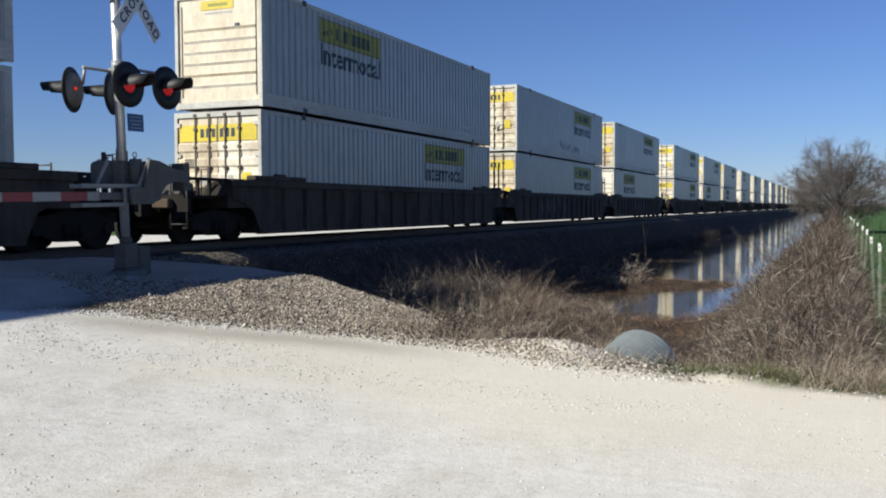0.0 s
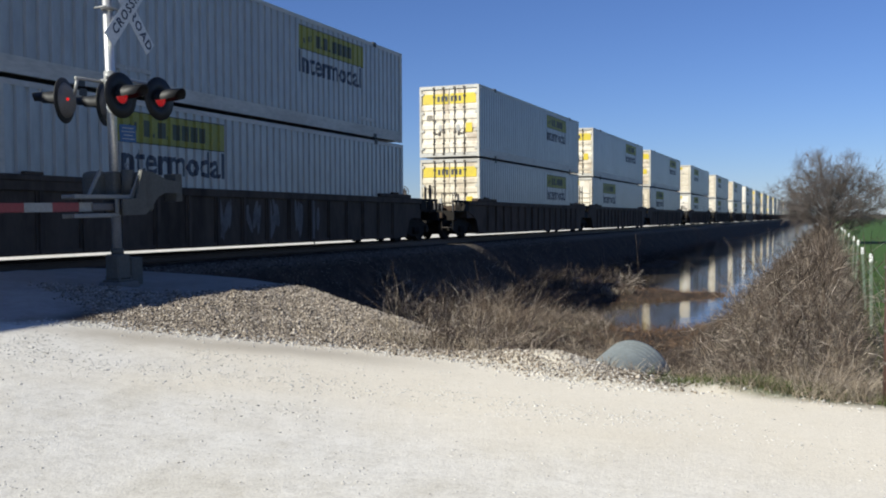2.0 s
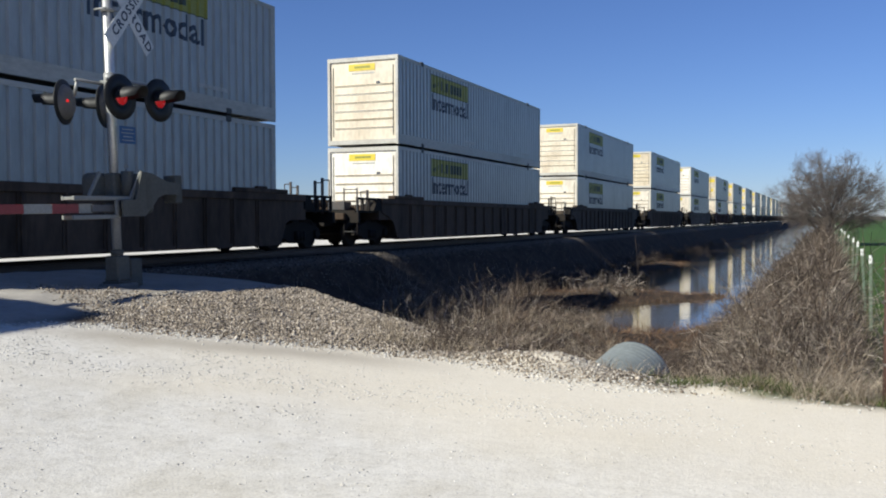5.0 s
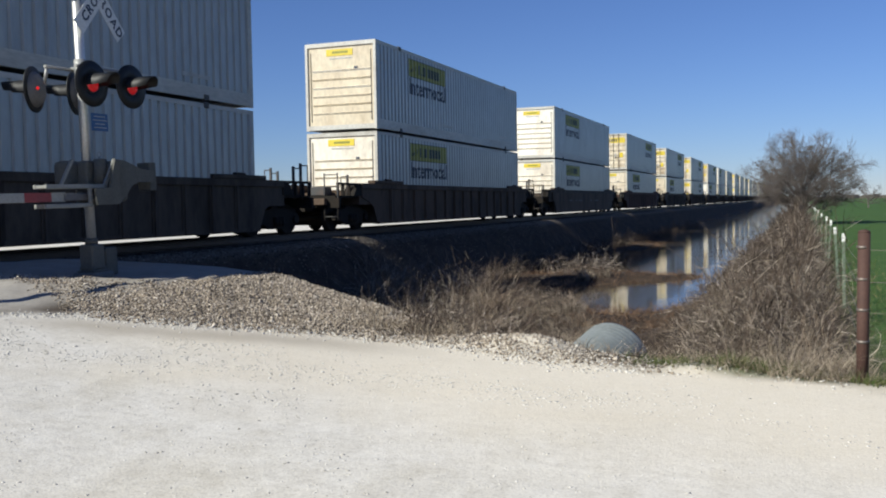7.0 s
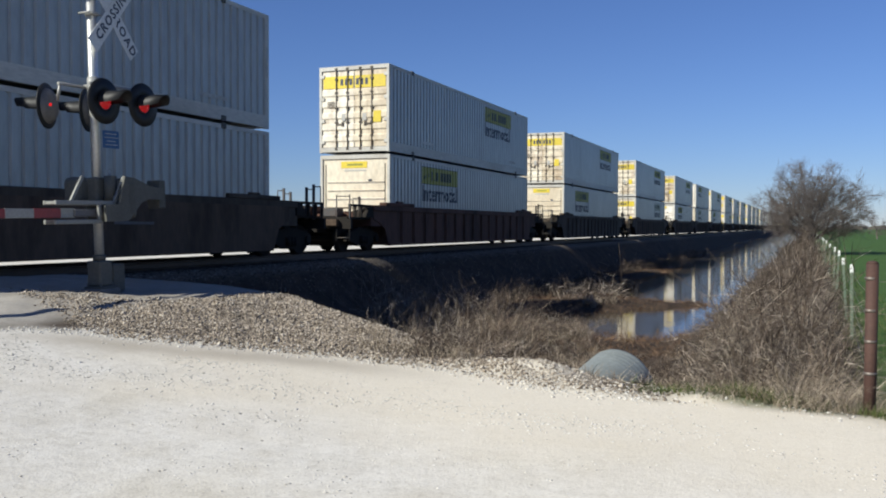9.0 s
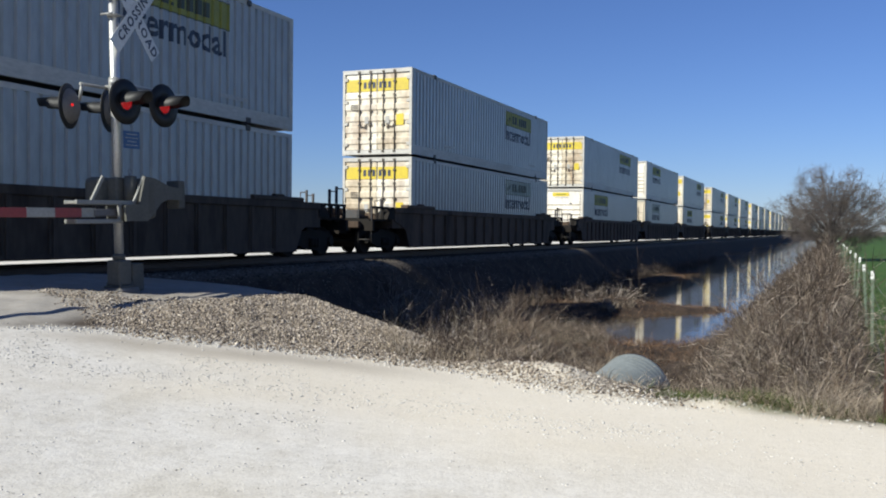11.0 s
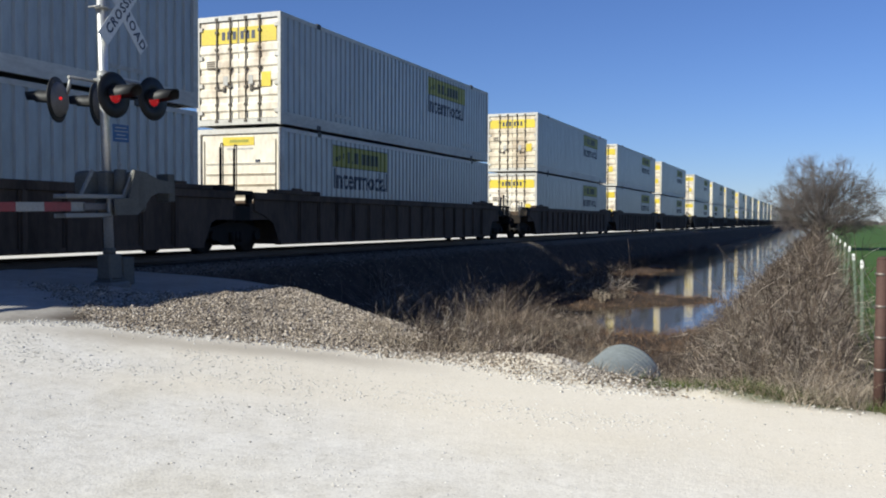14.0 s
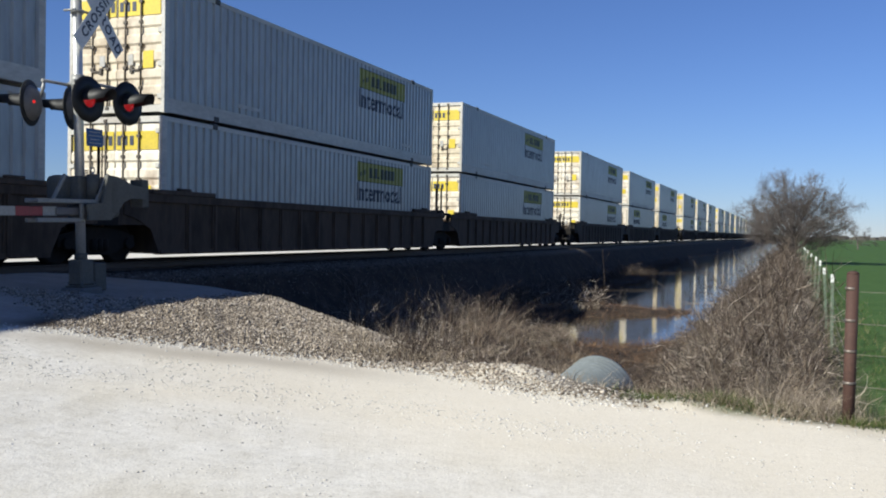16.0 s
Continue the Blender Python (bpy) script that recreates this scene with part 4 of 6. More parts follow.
# ---- the train: start of each stack along the track at 0 s, then what shows on the upper and lower box
SPEED = 23.4
FIRST = 18.99
U, S3, S1 = 19.6, 23.4, 23.53      # steps: within a car, after a three-unit car, after a single car
STACKS = [   # wells, paint, then for each stack (upper end, upper logo, lower end, lower logo)
    (1, "grey", [("doors", "near", "doors", "near")]),
    (3, "grey", [("front", "near", "doors", "far"), ("doors", "far", "doors", "far"), ("doors", "far", "front", "near")]),
    (3, "brown", [("doors", "far", "doors", "far"), ("doors", "far", "front", "near"), ("doors", "far", "front", "near")]),
    (1, "brown", [("front", "near", "front", "near")]),
    (1, "grey", [("front", "near", "front", "near")]),
    (1, "brown", [("front", "near", "front", "near")]),
    (1, "grey", [("front", "near", "front", "near")]),
    (1, "red", [("doors", "far", "front", "near")]),
    (1, "grey", [("doors", "far", "front", "near")]),
    (1, "brown", [("doors", "far", "doors", "far pale")]),
    (3, "brown", [("doors", "far", "front", "near"), ("front", "near", "front", "near pale"), ("doors", "far", "front", "near")]),
    (3, "brown", [("doors", "far", "doors", "far"), ("doors", "far", "doors", "far"), ("doors", "far", "doors", "far")]),
    (3, "grey", [("doors", "far", "doors", "far"), ("doors", "far", "front", "near"), ("doors", "far", "front", "near")]),
    (3, "grey", [("doors", "far", "doors", "far"), ("doors", "far", "front", "near"), ("front", "near", "front", "near")]),
]


def build_train():
    CP, WP = container_parts(), wagon_parts()
    boxes, wagons, moving = {}, {}, []
    rows = list(STACKS)
    rng = random.Random(5)
    kinds = [("doors", "far"), ("doors", "far"), ("front", "near")]
    while len(rows) < 24:
        rows.append((3, rng.choice(["grey", "brown", "grey"]), [(*rng.choice(kinds), *rng.choice(kinds)) for _ in range(3)]))
    y = FIRST - S3
    number = 0
    for wells, paint, stacks in rows:
        sprayed = number == 1
        plain = number == 10
        key = (wells, paint, sprayed, plain)
        here = pose(TRACK_X, y + CL / 2, RAIL_Z)
        if key not in wagons:
            wagons[key] = build_wagon(WP, wells, U, paint, sprayed, wells == 3 or plain, plain)
            wagons[key].matrix_basis = here
            moving.append(wagons[key])
        else:
            moving.append(copy_thing(wagons[key], here))
        for i, (ue, ul, le, ll) in enumerate(stacks):
            for level, (e, l) in enumerate(((le, ll), (ue, ul))):
                spray = level == 1 and number == 2
                k = (e, l, spray)
                m = pose(TRACK_X + rng.uniform(-0.012, 0.012), y + CL / 2 + rng.uniform(-0.04, 0.04), RAIL_Z + 0.31 + level * (CH + 0.08), 0, 0, rng.uniform(-0.06, 0.06))
                if k not in boxes:
                    boxes[k] = build_container(CP, *k)
                    boxes[k].matrix_basis = m
                    moving.append(boxes[k])
                else:
                    moving.append(copy_thing(boxes[k], m))
            number += 1
            y += U if i < len(stacks) - 1 else (S3 if wells == 3 else S1)
    return moving


def motions():
    """The whole train rolls towards the near end of the track at one speed."""
    for ob in TRAIN:
        start = ob.matrix_basis.copy()
        walk(ob, [(t, Matrix.Translation((0, -SPEED * t, 0)) @ start) for t in (0.0, 4.0, 8.0, 12.0, 16.0)])


# ---- crossing signal
MAST = (-9.0, 10.1)


def build_signal():
    z0 = float(ground_z(*MAST))
    s = empty("crossing_signal", pose(*MAST, z0, 1.0, -1.0), label="railway crossing signal mast with red lamps, crossbuck and gate machine", category="crossing signal")
    bm = bmesh.new()
    tube(bm, (0, 0, 0.45), (0, 0, 4.7), 0.064, n=20)
    tube(bm, (0, 0, 4.7), (0, 0, 4.76), 0.072, n=20)
    part("mast", bm, M["alu"], s, "pale aluminium mast")
    bm = bmesh.new()
    rounded_box(bm, -0.20, 0.20, -0.20, 0.20, -0.3, 0.06, 0.03)
    part("foundation", bm, M["concrete"], s)
    bm = bmesh.new()
    rounded_box(bm, -0.15, 0.15, -0.15, 0.15, 0.06, 0.09, 0.01)
    rounded_box(bm, -0.115, 0.115, -0.125, 0.125, 0.09, 0.44, 0.02)
    tube(bm, (0, 0, 0.44), (0, 0, 0.52), 0.085, n=16)
    for a in range(4):
        q = math.pi / 4 + a * math.pi / 2
        tube(bm, (0.15 * math.cos(q), 0.15 * math.sin(q), 0.06), (0.15 * math.cos(q), 0.15 * math.sin(q), 0.14), 0.02, n=6)
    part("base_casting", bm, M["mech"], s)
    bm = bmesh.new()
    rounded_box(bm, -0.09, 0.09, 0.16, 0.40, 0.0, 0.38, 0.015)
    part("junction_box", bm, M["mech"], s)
    # lamps
    for x, y, z, yaw, tag in ((0.30, -0.17, 2.57, 0, "front"), (0.30, 0.61, 2.60, 0, "front"), (-0.36, -0.46, 2.52, 200, "back"), (-0.36, 0.30, 2.54, 200, "back")):
        lamp = empty("lamp", pose(x, y, z, 0, 0, yaw))
        lamp.parent = s
        face = Euler((0, math.pi / 2, 0)).to_matrix().to_4x4()
        bm = bmesh.new()
        lathe(bm, [(0.02, 0.0), (0.285, 0.0), (0.305, 0.012), (0.305, 0.022), (0.13, 0.03), (0.125, 0.022)], 36, face)
        part("disc", bm, M["black"], lamp, "black round backing disc")
        bm = bmesh.new()
        lathe(bm, [(0.02, -0.10), (0.12, -0.092), (0.19, -0.06), (0.235, -0.004), (0.235, -0.001)], 32, face)
        part("disc_back", bm, M["disc_back"], lamp)
        bm = bmesh.new()
        lathe(bm, [(0.05, -0.085), (0.11, -0.07), (0.125, -0.02), (0.125, 0.035)], 24, face)
        part("housing", bm, M["black"], lamp)
        bm = bmesh.new()
        lathe(bm, [(0.003, 0.065), (0.06, 0.058), (0.105, 0.04), (0.115, 0.02)], 28, face)
        part("lens", bm, M["lens"], lamp, "glowing red lens")
        bm = bmesh.new()      # hood: an open half tube over the lens
        n, rings = 18, []
        for d, r in ((0.03, 0.135), (0.18, 0.128), (0.37, 0.118)):
            span = 205 if d < 0.2 else 190
            rings.append([[bm.verts.new((d + (0.06 * math.cos(radians(a)) if d > 0.2 else 0), rr * math.sin(radians(a)), rr * math.cos(radians(a)))) for a in np.linspace(-span / 2, span / 2, n)] for rr in (r, r - 0.008)])
        for a, b in zip(rings, rings[1:]):
            for k in range(2):
                for i in range(n - 1):
                    bm.faces.new((a[k][i], a[k][i + 1], b[k][i + 1], b[k][i])).smooth = True
        for i in range(n - 1):
            bm.faces.new((rings[-1][0][i], rings[-1][0][i + 1], rings[-1][1][i + 1], rings[-1][1][i]))
        part("hood", bm, M["black"], lamp)
        if tag == "back":
            bm = bmesh.new()
            bmesh.ops.create_uvsphere(bm, u_segments=10, v_segments=6, radius=0.022, matrix=Matrix.Translation((-0.088, 0.13, 0.0)))
            part("side_light", bm, M["lens_small"], lamp)
    bm = bmesh.new()
    tube(bm, (0.10, -0.20, 2.83), (0.10, 0.65, 2.83), 0.022, n=8)
    tube(bm, (-0.14, -0.50, 2.80), (-0.14, 0.34, 2.80), 0.022, n=8)
    for y in (-0.17, 0.61):
        tube(bm, (0.10, y, 2.83), (0.10, y, 2.62), 0.022, n=8)
        tube(bm, (0.10, y, 2.62), (0.22, y, 2.60), 0.03, n=8)
    for y in (-0.46, 0.30):
        tube(bm, (-0.14, y, 2.80), (-0.20, y, 2.58), 0.022, n=8)
    tube(bm, (-0.16, 0, 2.815), (0.12, 0, 2.815), 0.03, n=8)
    part("cross_arm", bm, M["galv"], s)
    bm = bmesh.new()
    tube(bm, (0, 0, 2.70), (0, 0, 2.93), 0.085, n=16)
    part("arm_clamp", bm, M["galv"], s)
    # crossbuck
    cb = empty("crossbuck", pose(0.10, 0.30, 3.84, 0, 0, 4))
    cb.parent = s
    for turn, words, dx in ((-48, "RAILROAD", 0.0), (48, "CROSSING", 0.012)):
        bm = bmesh.new()
        rounded_box(bm, -0.002 + dx, 0.006 + dx, -0.69, 0.69, -0.12, 0.12, 0.002)
        b = part("blade", bm, M["sign_white"], cb, "white crossbuck blade", pose(0, 0, 0, turn, 0, 0))
        gap = "    " if words == "RAILROAD" else ""
        part("blade_lettering", lettering(words[:4] + gap + words[4:], 0.19, M["ink"], "blade_lettering", 1.22), None, b, "dark lettering", Matrix.Translation((0.009 + dx, 0, 0)) @ pose(0, 0, 0, 90, 0, 90))
    bm = bmesh.new()
    for z in (3.78, 4.02):
        tube(bm, (0, 0, z - 0.025), (0, 0, z + 0.025), 0.085, n=16)
        tube(bm, (-0.10, -0.13, z), (0.10, -0.13, z), 0.015, n=6)
        tube(bm, (0.08, -0.10, z), (0.08, 0.30, z), 0.018, n=6)
    part("crossbuck_bracket", bm, M["galv"], s)
    bm = bmesh.new()
    rounded_box(bm, 0.075, 0.085, 0.05, 0.37, 1.98, 2.22, 0.003)
    plate = part("notice_plate", bm, M["sign_blue"], s, "small blue notice plate")
    for k, wd in enumerate((0.22, 0.26, 0.18, 0.24)):
        bm = bmesh.new()
        quad_box(bm, 0.085, 0.088, 0.21 - wd / 2, 0.21 + wd / 2, 2.17 - 0.05 * k, 2.180 - 0.05 * k)
        part("notice_bar", bm, M["faint"], plate)
    # gate machine
    bm = bmesh.new()
    tube(bm, (0.17, 0.07, 1.22), (0.17, 0.07, 1.59), 0.085, n=20)
    rounded_box(bm, 0.10, 0.40, 0.10, 0.36, 1.00, 1.56, 0.08, 3)
    tube(bm, (0.14, 0.02, 1.25), (0.14, 0.50, 1.25), 0.13, n=18)
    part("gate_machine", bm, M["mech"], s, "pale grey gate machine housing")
    bm = bmesh.new()
    tube(bm, (0.17, 0.06, 1.58), (0.17, 0.06, 1.62), 0.02, n=8)
    for k in range(12):
        a, b = math.pi * k / 6, math.pi * (k + 1) / 6
        tube(bm, (0.17, 0.06 + 0.035 * math.cos(a), 1.65 + 0.035 * math.sin(a)), (0.17, 0.06 + 0.035 * math.cos(b), 1.65 + 0.035 * math.sin(b)), 0.008, n=5, caps=False)
    part("lifting_eye", bm, M["galv"], s)
    bm = bmesh.new()
    rounded_box(bm, -0.34, -0.07, -0.30, 0.04, 1.20, 1.58, 0.09, 3)
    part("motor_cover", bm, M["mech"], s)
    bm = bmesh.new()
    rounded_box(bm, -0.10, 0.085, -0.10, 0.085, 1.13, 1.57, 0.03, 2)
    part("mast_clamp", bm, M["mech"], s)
    bm = bmesh.new()
    prism(bm, [(-0.08, 1.20), (0.16, 1.60), (0.21, 1.58), (-0.03, 1.19)], 0.30, 0.33)
    part("brace", bm, M["bar_paint"], s)
    bm = bmesh.new()
    prism(bm, [(-0.64, 1.22), (-0.40, 1.58), (-0.36, 1.56), (-0.60, 1.21)], 0.085, 0.115)
    part("brace", bm, M["bar_paint"], s)
    bm = bmesh.new()
    for x in (0.07, 0.38):
        prism(bm, [(-0.30, 1.18), (-0.02, 1.20), (0.10, 1.58), (0.30, 1.56), (0.60, 1.46), (0.90, 1.43), (0.90, 1.27), (0.56, 1.27), (0.42, 1.22), (0.30, 1.10), (0.14, 0.97), (-0.28, 0.97)], x - 0.016, x + 0.016)
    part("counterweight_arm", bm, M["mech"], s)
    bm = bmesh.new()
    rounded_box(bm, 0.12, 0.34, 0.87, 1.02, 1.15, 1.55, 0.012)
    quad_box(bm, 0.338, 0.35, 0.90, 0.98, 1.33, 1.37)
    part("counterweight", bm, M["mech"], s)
    # conversion bracket: square bars round the pivot
    for box in ((0.28, 0.32, -1.09, -0.28, 0.945, 1.0), (0.28, 0.32, -1.08, -0.05, 1.19, 1.245), (0.08, 0.12, -1.06, -0.10, 0.945, 1.0), (0.08, 0.12, -1.06, -0.05, 1.19, 1.245), (0.28, 0.32, -0.335, -0.285, 1.0, 1.19), (0.12, 0.28, -1.06, -1.02, 1.195, 1.235)):
        bm = bmesh.new()
        rounded_box(bm, *box, 0.006)
        part("bracket_bar", bm, M["bar_paint"], s)
    bm = bmesh.new()      # adaptor between the pivot and the arm
    rounded_box(bm, 0.155, 0.245, -0.69, -0.16, 1.035, 1.135, 0.012)
    part("arm_adaptor", bm, M["disc_back"], s)
    # the lowered arm, striped
    arm = empty("gate_arm", pose(0.20, -0.66, 1.085, 0, 0, 0))
    arm.parent = s
    y0 = 0.0
    for k in range(17):
        y1 = y0 - (0.24 if k == 0 else 0.44)
        bm = bmesh.new()
        w = 0.060 - 0.0012 * k
        rounded_box(bm, -0.02, 0.02, y1, y0, -w, w, 0.004)
        part("stripe", bm, M["arm_red" if k % 2 else "arm_white"], arm, "red stripe" if k % 2 else "white stripe")
        y0 = y1


# ---- culvert, fence
def build_culvert():
    c = empty("culvert", label="grey corrugated culvert pipe end half buried in road gravel", category="culvert")
    a, b = Vector((-2.42, 8.85, -0.70)), Vector((-1.97, 10.55, -0.23))
    axis, length = (b - a).normalized(), (b - a).length
    u = axis.cross(Vector((0, 0, 1))).normalized()
    w = u.cross(axis)
    bm = bmesh.new()
    n, m = 44, 110
    rings = []
    for r0, js in ((0.42, range(m + 1)), (0.395, (m, 0))):
        for j in js:
            s = length * j / m
            r = r0 + (0.003 * math.sin(2 * math.pi * s / 0.068) * float(smooth(s, 1.25, 1.75)) if r0 > 0.4 else 0)
            rings.append([bm.verts.new(a + axis * s + (u * math.cos(2 * math.pi * i / n) + w * math.sin(2 * math.pi * i / n)) * r) for i in range(n)])
    for p, q in zip(rings, rings[1:]):
        for i in range(n):
            bm.faces.new((p[i], p[(i + 1) % n], q[(i + 1) % n], q[i])).smooth = True
    part("pipe", bm, M["pipe_grey"], c)


def build_fence():
    f = empty("pipe_post", pose(0.50, 8.55, float(ground_z(0.5, 8.55))), label="rusty brown steel pipe fence post with wire wraps", category="fence post")
    bm = bmesh.new()
    tube(bm, (0, 0, -0.3), (0.012, 0.0, 1.27), 0.050, n=16)
    part("post", bm, M["rust"], f)
    bm = bmesh.new()
    lathe(bm, [(0.050, 1.27), (0.042, 1.29), (0.005, 1.30)], 16, Matrix.Translation((0.012, 0, 0)))
    part("post_cap", bm, M["rust"], f)
    for z in (0.35, 0.62, 0.88, 1.15):
        bm = bmesh.new()
        tube(bm, (0.004, 0, z - 0.012), (0.004, 0, z + 0.012), 0.053, n=14)
        part("wire_wrap", bm, M["wire"], f)
    bm = bmesh.new()
    prism(bm, [(-0.004, -0.3), (0.004, -0.3), (0.004, 1.12), (-0.004, 1.12)], -0.022, 0.022)
    prism(bm, [(0.004, -0.3), (0.03, -0.3), (0.03, 1.12), (0.004, 1.12)], -0.004, 0.004)
    for k in range(20):
        quad_box(bm, -0.006, 0.006, -0.012, -0.004, 0.1 + k * 0.05, 0.115 + k * 0.05)
    stem = mesh_from("stem", bm, M["tgreen"])
    bm = bmesh.new()
    prism(bm, [(-0.005, 1.0), (0.005, 1.0), (0.005, 1.125), (-0.005, 1.125)], -0.024, 0.024)
    prism(bm, [(0.005, 1.0), (0.032, 1.0), (0.032, 1.125), (0.005, 1.125)], -0.006, 0.006)
    tip = mesh_from("tip", bm, M["twhite"])
    rng = random.Random(3)
    first = None
    ends = [(0.50, 8.55)]
    for y in (15.2, 18.4, 24.2, 28.6, 34.0, 43.0, 49.0, 55.0, 61.0, 67.0, 74.0, 82.0, 91.0, 101.0, 112.0):
        x = 0.66 + 0.002 * (y - 15) + rng.uniform(-0.04, 0.04)
        m = pose(x, y, float(ground_z(x, y)), rng.uniform(-3, 3), rng.uniform(-3, 3), rng.uniform(-15, 15))
        if first is None:
            first = empty("fence_post", m, label="green steel T-post with a white painted tip", category="fence post", group="posts of the wire fence")
            part("stem", stem, None, first)
            part("tip", tip, None, first, "white painted tip")
        else:
            copy_thing(first, m)
        ends.append((x, y))
    wires = empty("wire_fence", label="sagging barbed fence wires strung between the posts", category="fence wire")
    for h in (0.30, 0.55, 0.80, 1.02):
        bm = bmesh.new()
        for (xa, ya), (xb, yb) in zip(ends[:14], ends[1:15]):
            pa, pb = Vector((xa, ya, float(ground_z(xa, ya)) + h)), Vector((xb, yb, float(ground_z(xb, yb)) + h))
            pts = [pa.lerp(pb, k / 4) - Vector((0, 0, 0.05 * (1 - (k / 2 - 1) ** 2))) for k in range(5)]
            for p, q in zip(pts, pts[1:]):
                tube(bm, p, q, 0.0025, n=4, caps=False)
        part("wire", bm, M["wire"], wires)
    # wires that leave the pipe post along the road
    for h in (0.35, 0.62, 0.88, 1.15):
        bm = bmesh.new()
        tube(bm, (0.5, 8.55, h - 0.05), (6.0, 7.5, h - 0.05), 0.0025, n=4, caps=False)
        part("wire", bm, M["wire"], wires)


# ---- plants: thin bent strips and twigs, thousands to a mesh
rs = np.random.RandomState(11)


def strips(base, height, lean, width, bend, segs=3):
    """Bent blades: base points (n,3), heights, lean vectors (n,2), widths; returns verts and quads."""
    n = len(base)
    t = np.linspace(0, 1, segs + 1)
    ang = rs.uniform(0, 2 * math.pi, n)
    side = np.stack([np.cos(ang), np.sin(ang), np.zeros(n)], 1)
    verts = np.zeros((n, segs + 1, 2, 3))
    for k, u in enumerate(t):
        c = base.copy()
        c[:, :2] += lean * (u ** 1.6)[None] if np.ndim(u) else lean * u ** 1.6
        c[:, 2] += height * (u - bend * u * u * 0.5)
        wv = (width * (1 - 0.8 * u))[:, None] * side
        verts[:, k, 0], verts[:, k, 1] = c - wv / 2, c + wv / 2
    idx = np.arange(n * (segs + 1) * 2).reshape(n, segs + 1, 2)
    quads = np.stack([idx[:, :-1, 0], idx[:, :-1, 1], idx[:, 1:, 1], idx[:, 1:, 0]], -1).reshape(-1, 4)
    return verts.reshape(-1, 3), quads


def scatter(n, x0, x1, y0, y1, keep):
    xs, ys, got = [], [], 0
    for _ in range(30):
        x, y = rs.uniform(x0, x1, n * 4), rs.uniform(y0, y1, n * 4)
        ok = keep(x, y) > rs.uniform(0, 1, n * 4)
        xs.append(x[ok]), ys.append(y[ok])
        got += int(ok.sum())
        if got >= n:
            break
    x, y = np.concatenate(xs)[:n], np.concatenate(ys)[:n]
    return np.stack([x, y, ground_z(x, y)], 1)


def grass(name, n, box, keep, h, w, lean, bend, material, label):
    b = scatter(n, *box, keep)
    k = len(b)
    hh = rs.uniform(h[0], h[1], k) * (0.6 + 0.4 * (wob(b[:, 0], b[:, 1], 3.0) + 1) / 2 * 1.6)
    la = rs.normal(0, lean, (k, 2)) * hh[:, None]
    b[:, 2] = np.maximum(b[:, 2] - 0.02, WATER_Z - 0.01)
    v, q = strips(b, hh, la, rs.uniform(w[0], w[1], k), rs.uniform(bend[0], bend[1], k))
    return soup(name, v, q, material, label=label, category="dry grass" if "green" not in name else "grass", kind="stuff")


def twig_mesh(paths, radii):
    """Three-sided tapering twigs from arrays (n, k, 3) and radii (n, k)."""
    n, k, _ = paths.shape
    d = np.gradient(paths, axis=1)
    d /= np.linalg.norm(d, axis=2, keepdims=True) + 1e-9
    ref = np.where(np.abs(d[..., 2:3]) < 0.9, np.array([0, 0, 1.0]), np.array([1.0, 0, 0]))
    u = np.cross(d, ref)
    u /= np.linalg.norm(u, axis=2, keepdims=True) + 1e-9
    w = np.cross(d, u)
    ring = []
    for i in range(3):
        a = 2 * math.pi * i / 3
        ring.append(paths + (u * math.cos(a) + w * math.sin(a)) * radii[..., None])
    verts = np.stack(ring, 2)
    idx = np.arange(n * k * 3).reshape(n, k, 3)
    quads = []
    for i in range(3):
        j = (i + 1) % 3
        quads.append(np.stack([idx[:, :-1, i], idx[:, :-1, j], idx[:, 1:, j], idx[:, 1:, i]], -1).reshape(-1, 4))
    return verts.reshape(-1, 3), np.concatenate(quads)


def wander(start, direction, length, k, jitter, rise=0.0):
    n = len(start)
    pts = np.zeros((n, k, 3))
    pts[:, 0] = start
    d = direction / (np.linalg.norm(direction, axis=1, keepdims=True) + 1e-9)
    for i in range(1, k):
        d = d + rs.normal(0, jitter, (n, 3)) + np.array([0, 0, rise])
        d /= np.linalg.norm(d, axis=1, keepdims=True) + 1e-9
        pts[:, i] = pts[:, i - 1] + d * (length / (k - 1))[:, None]
    return pts


def sprout(pts, per, spread):
    """Child starts and directions along parent twigs."""
    n, k, _ = pts.shape
    who = np.repeat(np.arange(n), per)
    f = rs.uniform(0.25, 1.0, len(who)) * (k - 1)
    i = np.clip(f.astype(int), 0, k - 2)
    s = pts[who, i] + (pts[who, i + 1] - pts[who, i]) * (f - i)[:, None]
    d = pts[who, i + 1] - pts[who, i]
    d = d / (np.linalg.norm(d, axis=1, keepdims=True) + 1e-9) + rs.normal(0, spread, (len(who), 3))
    return s, d


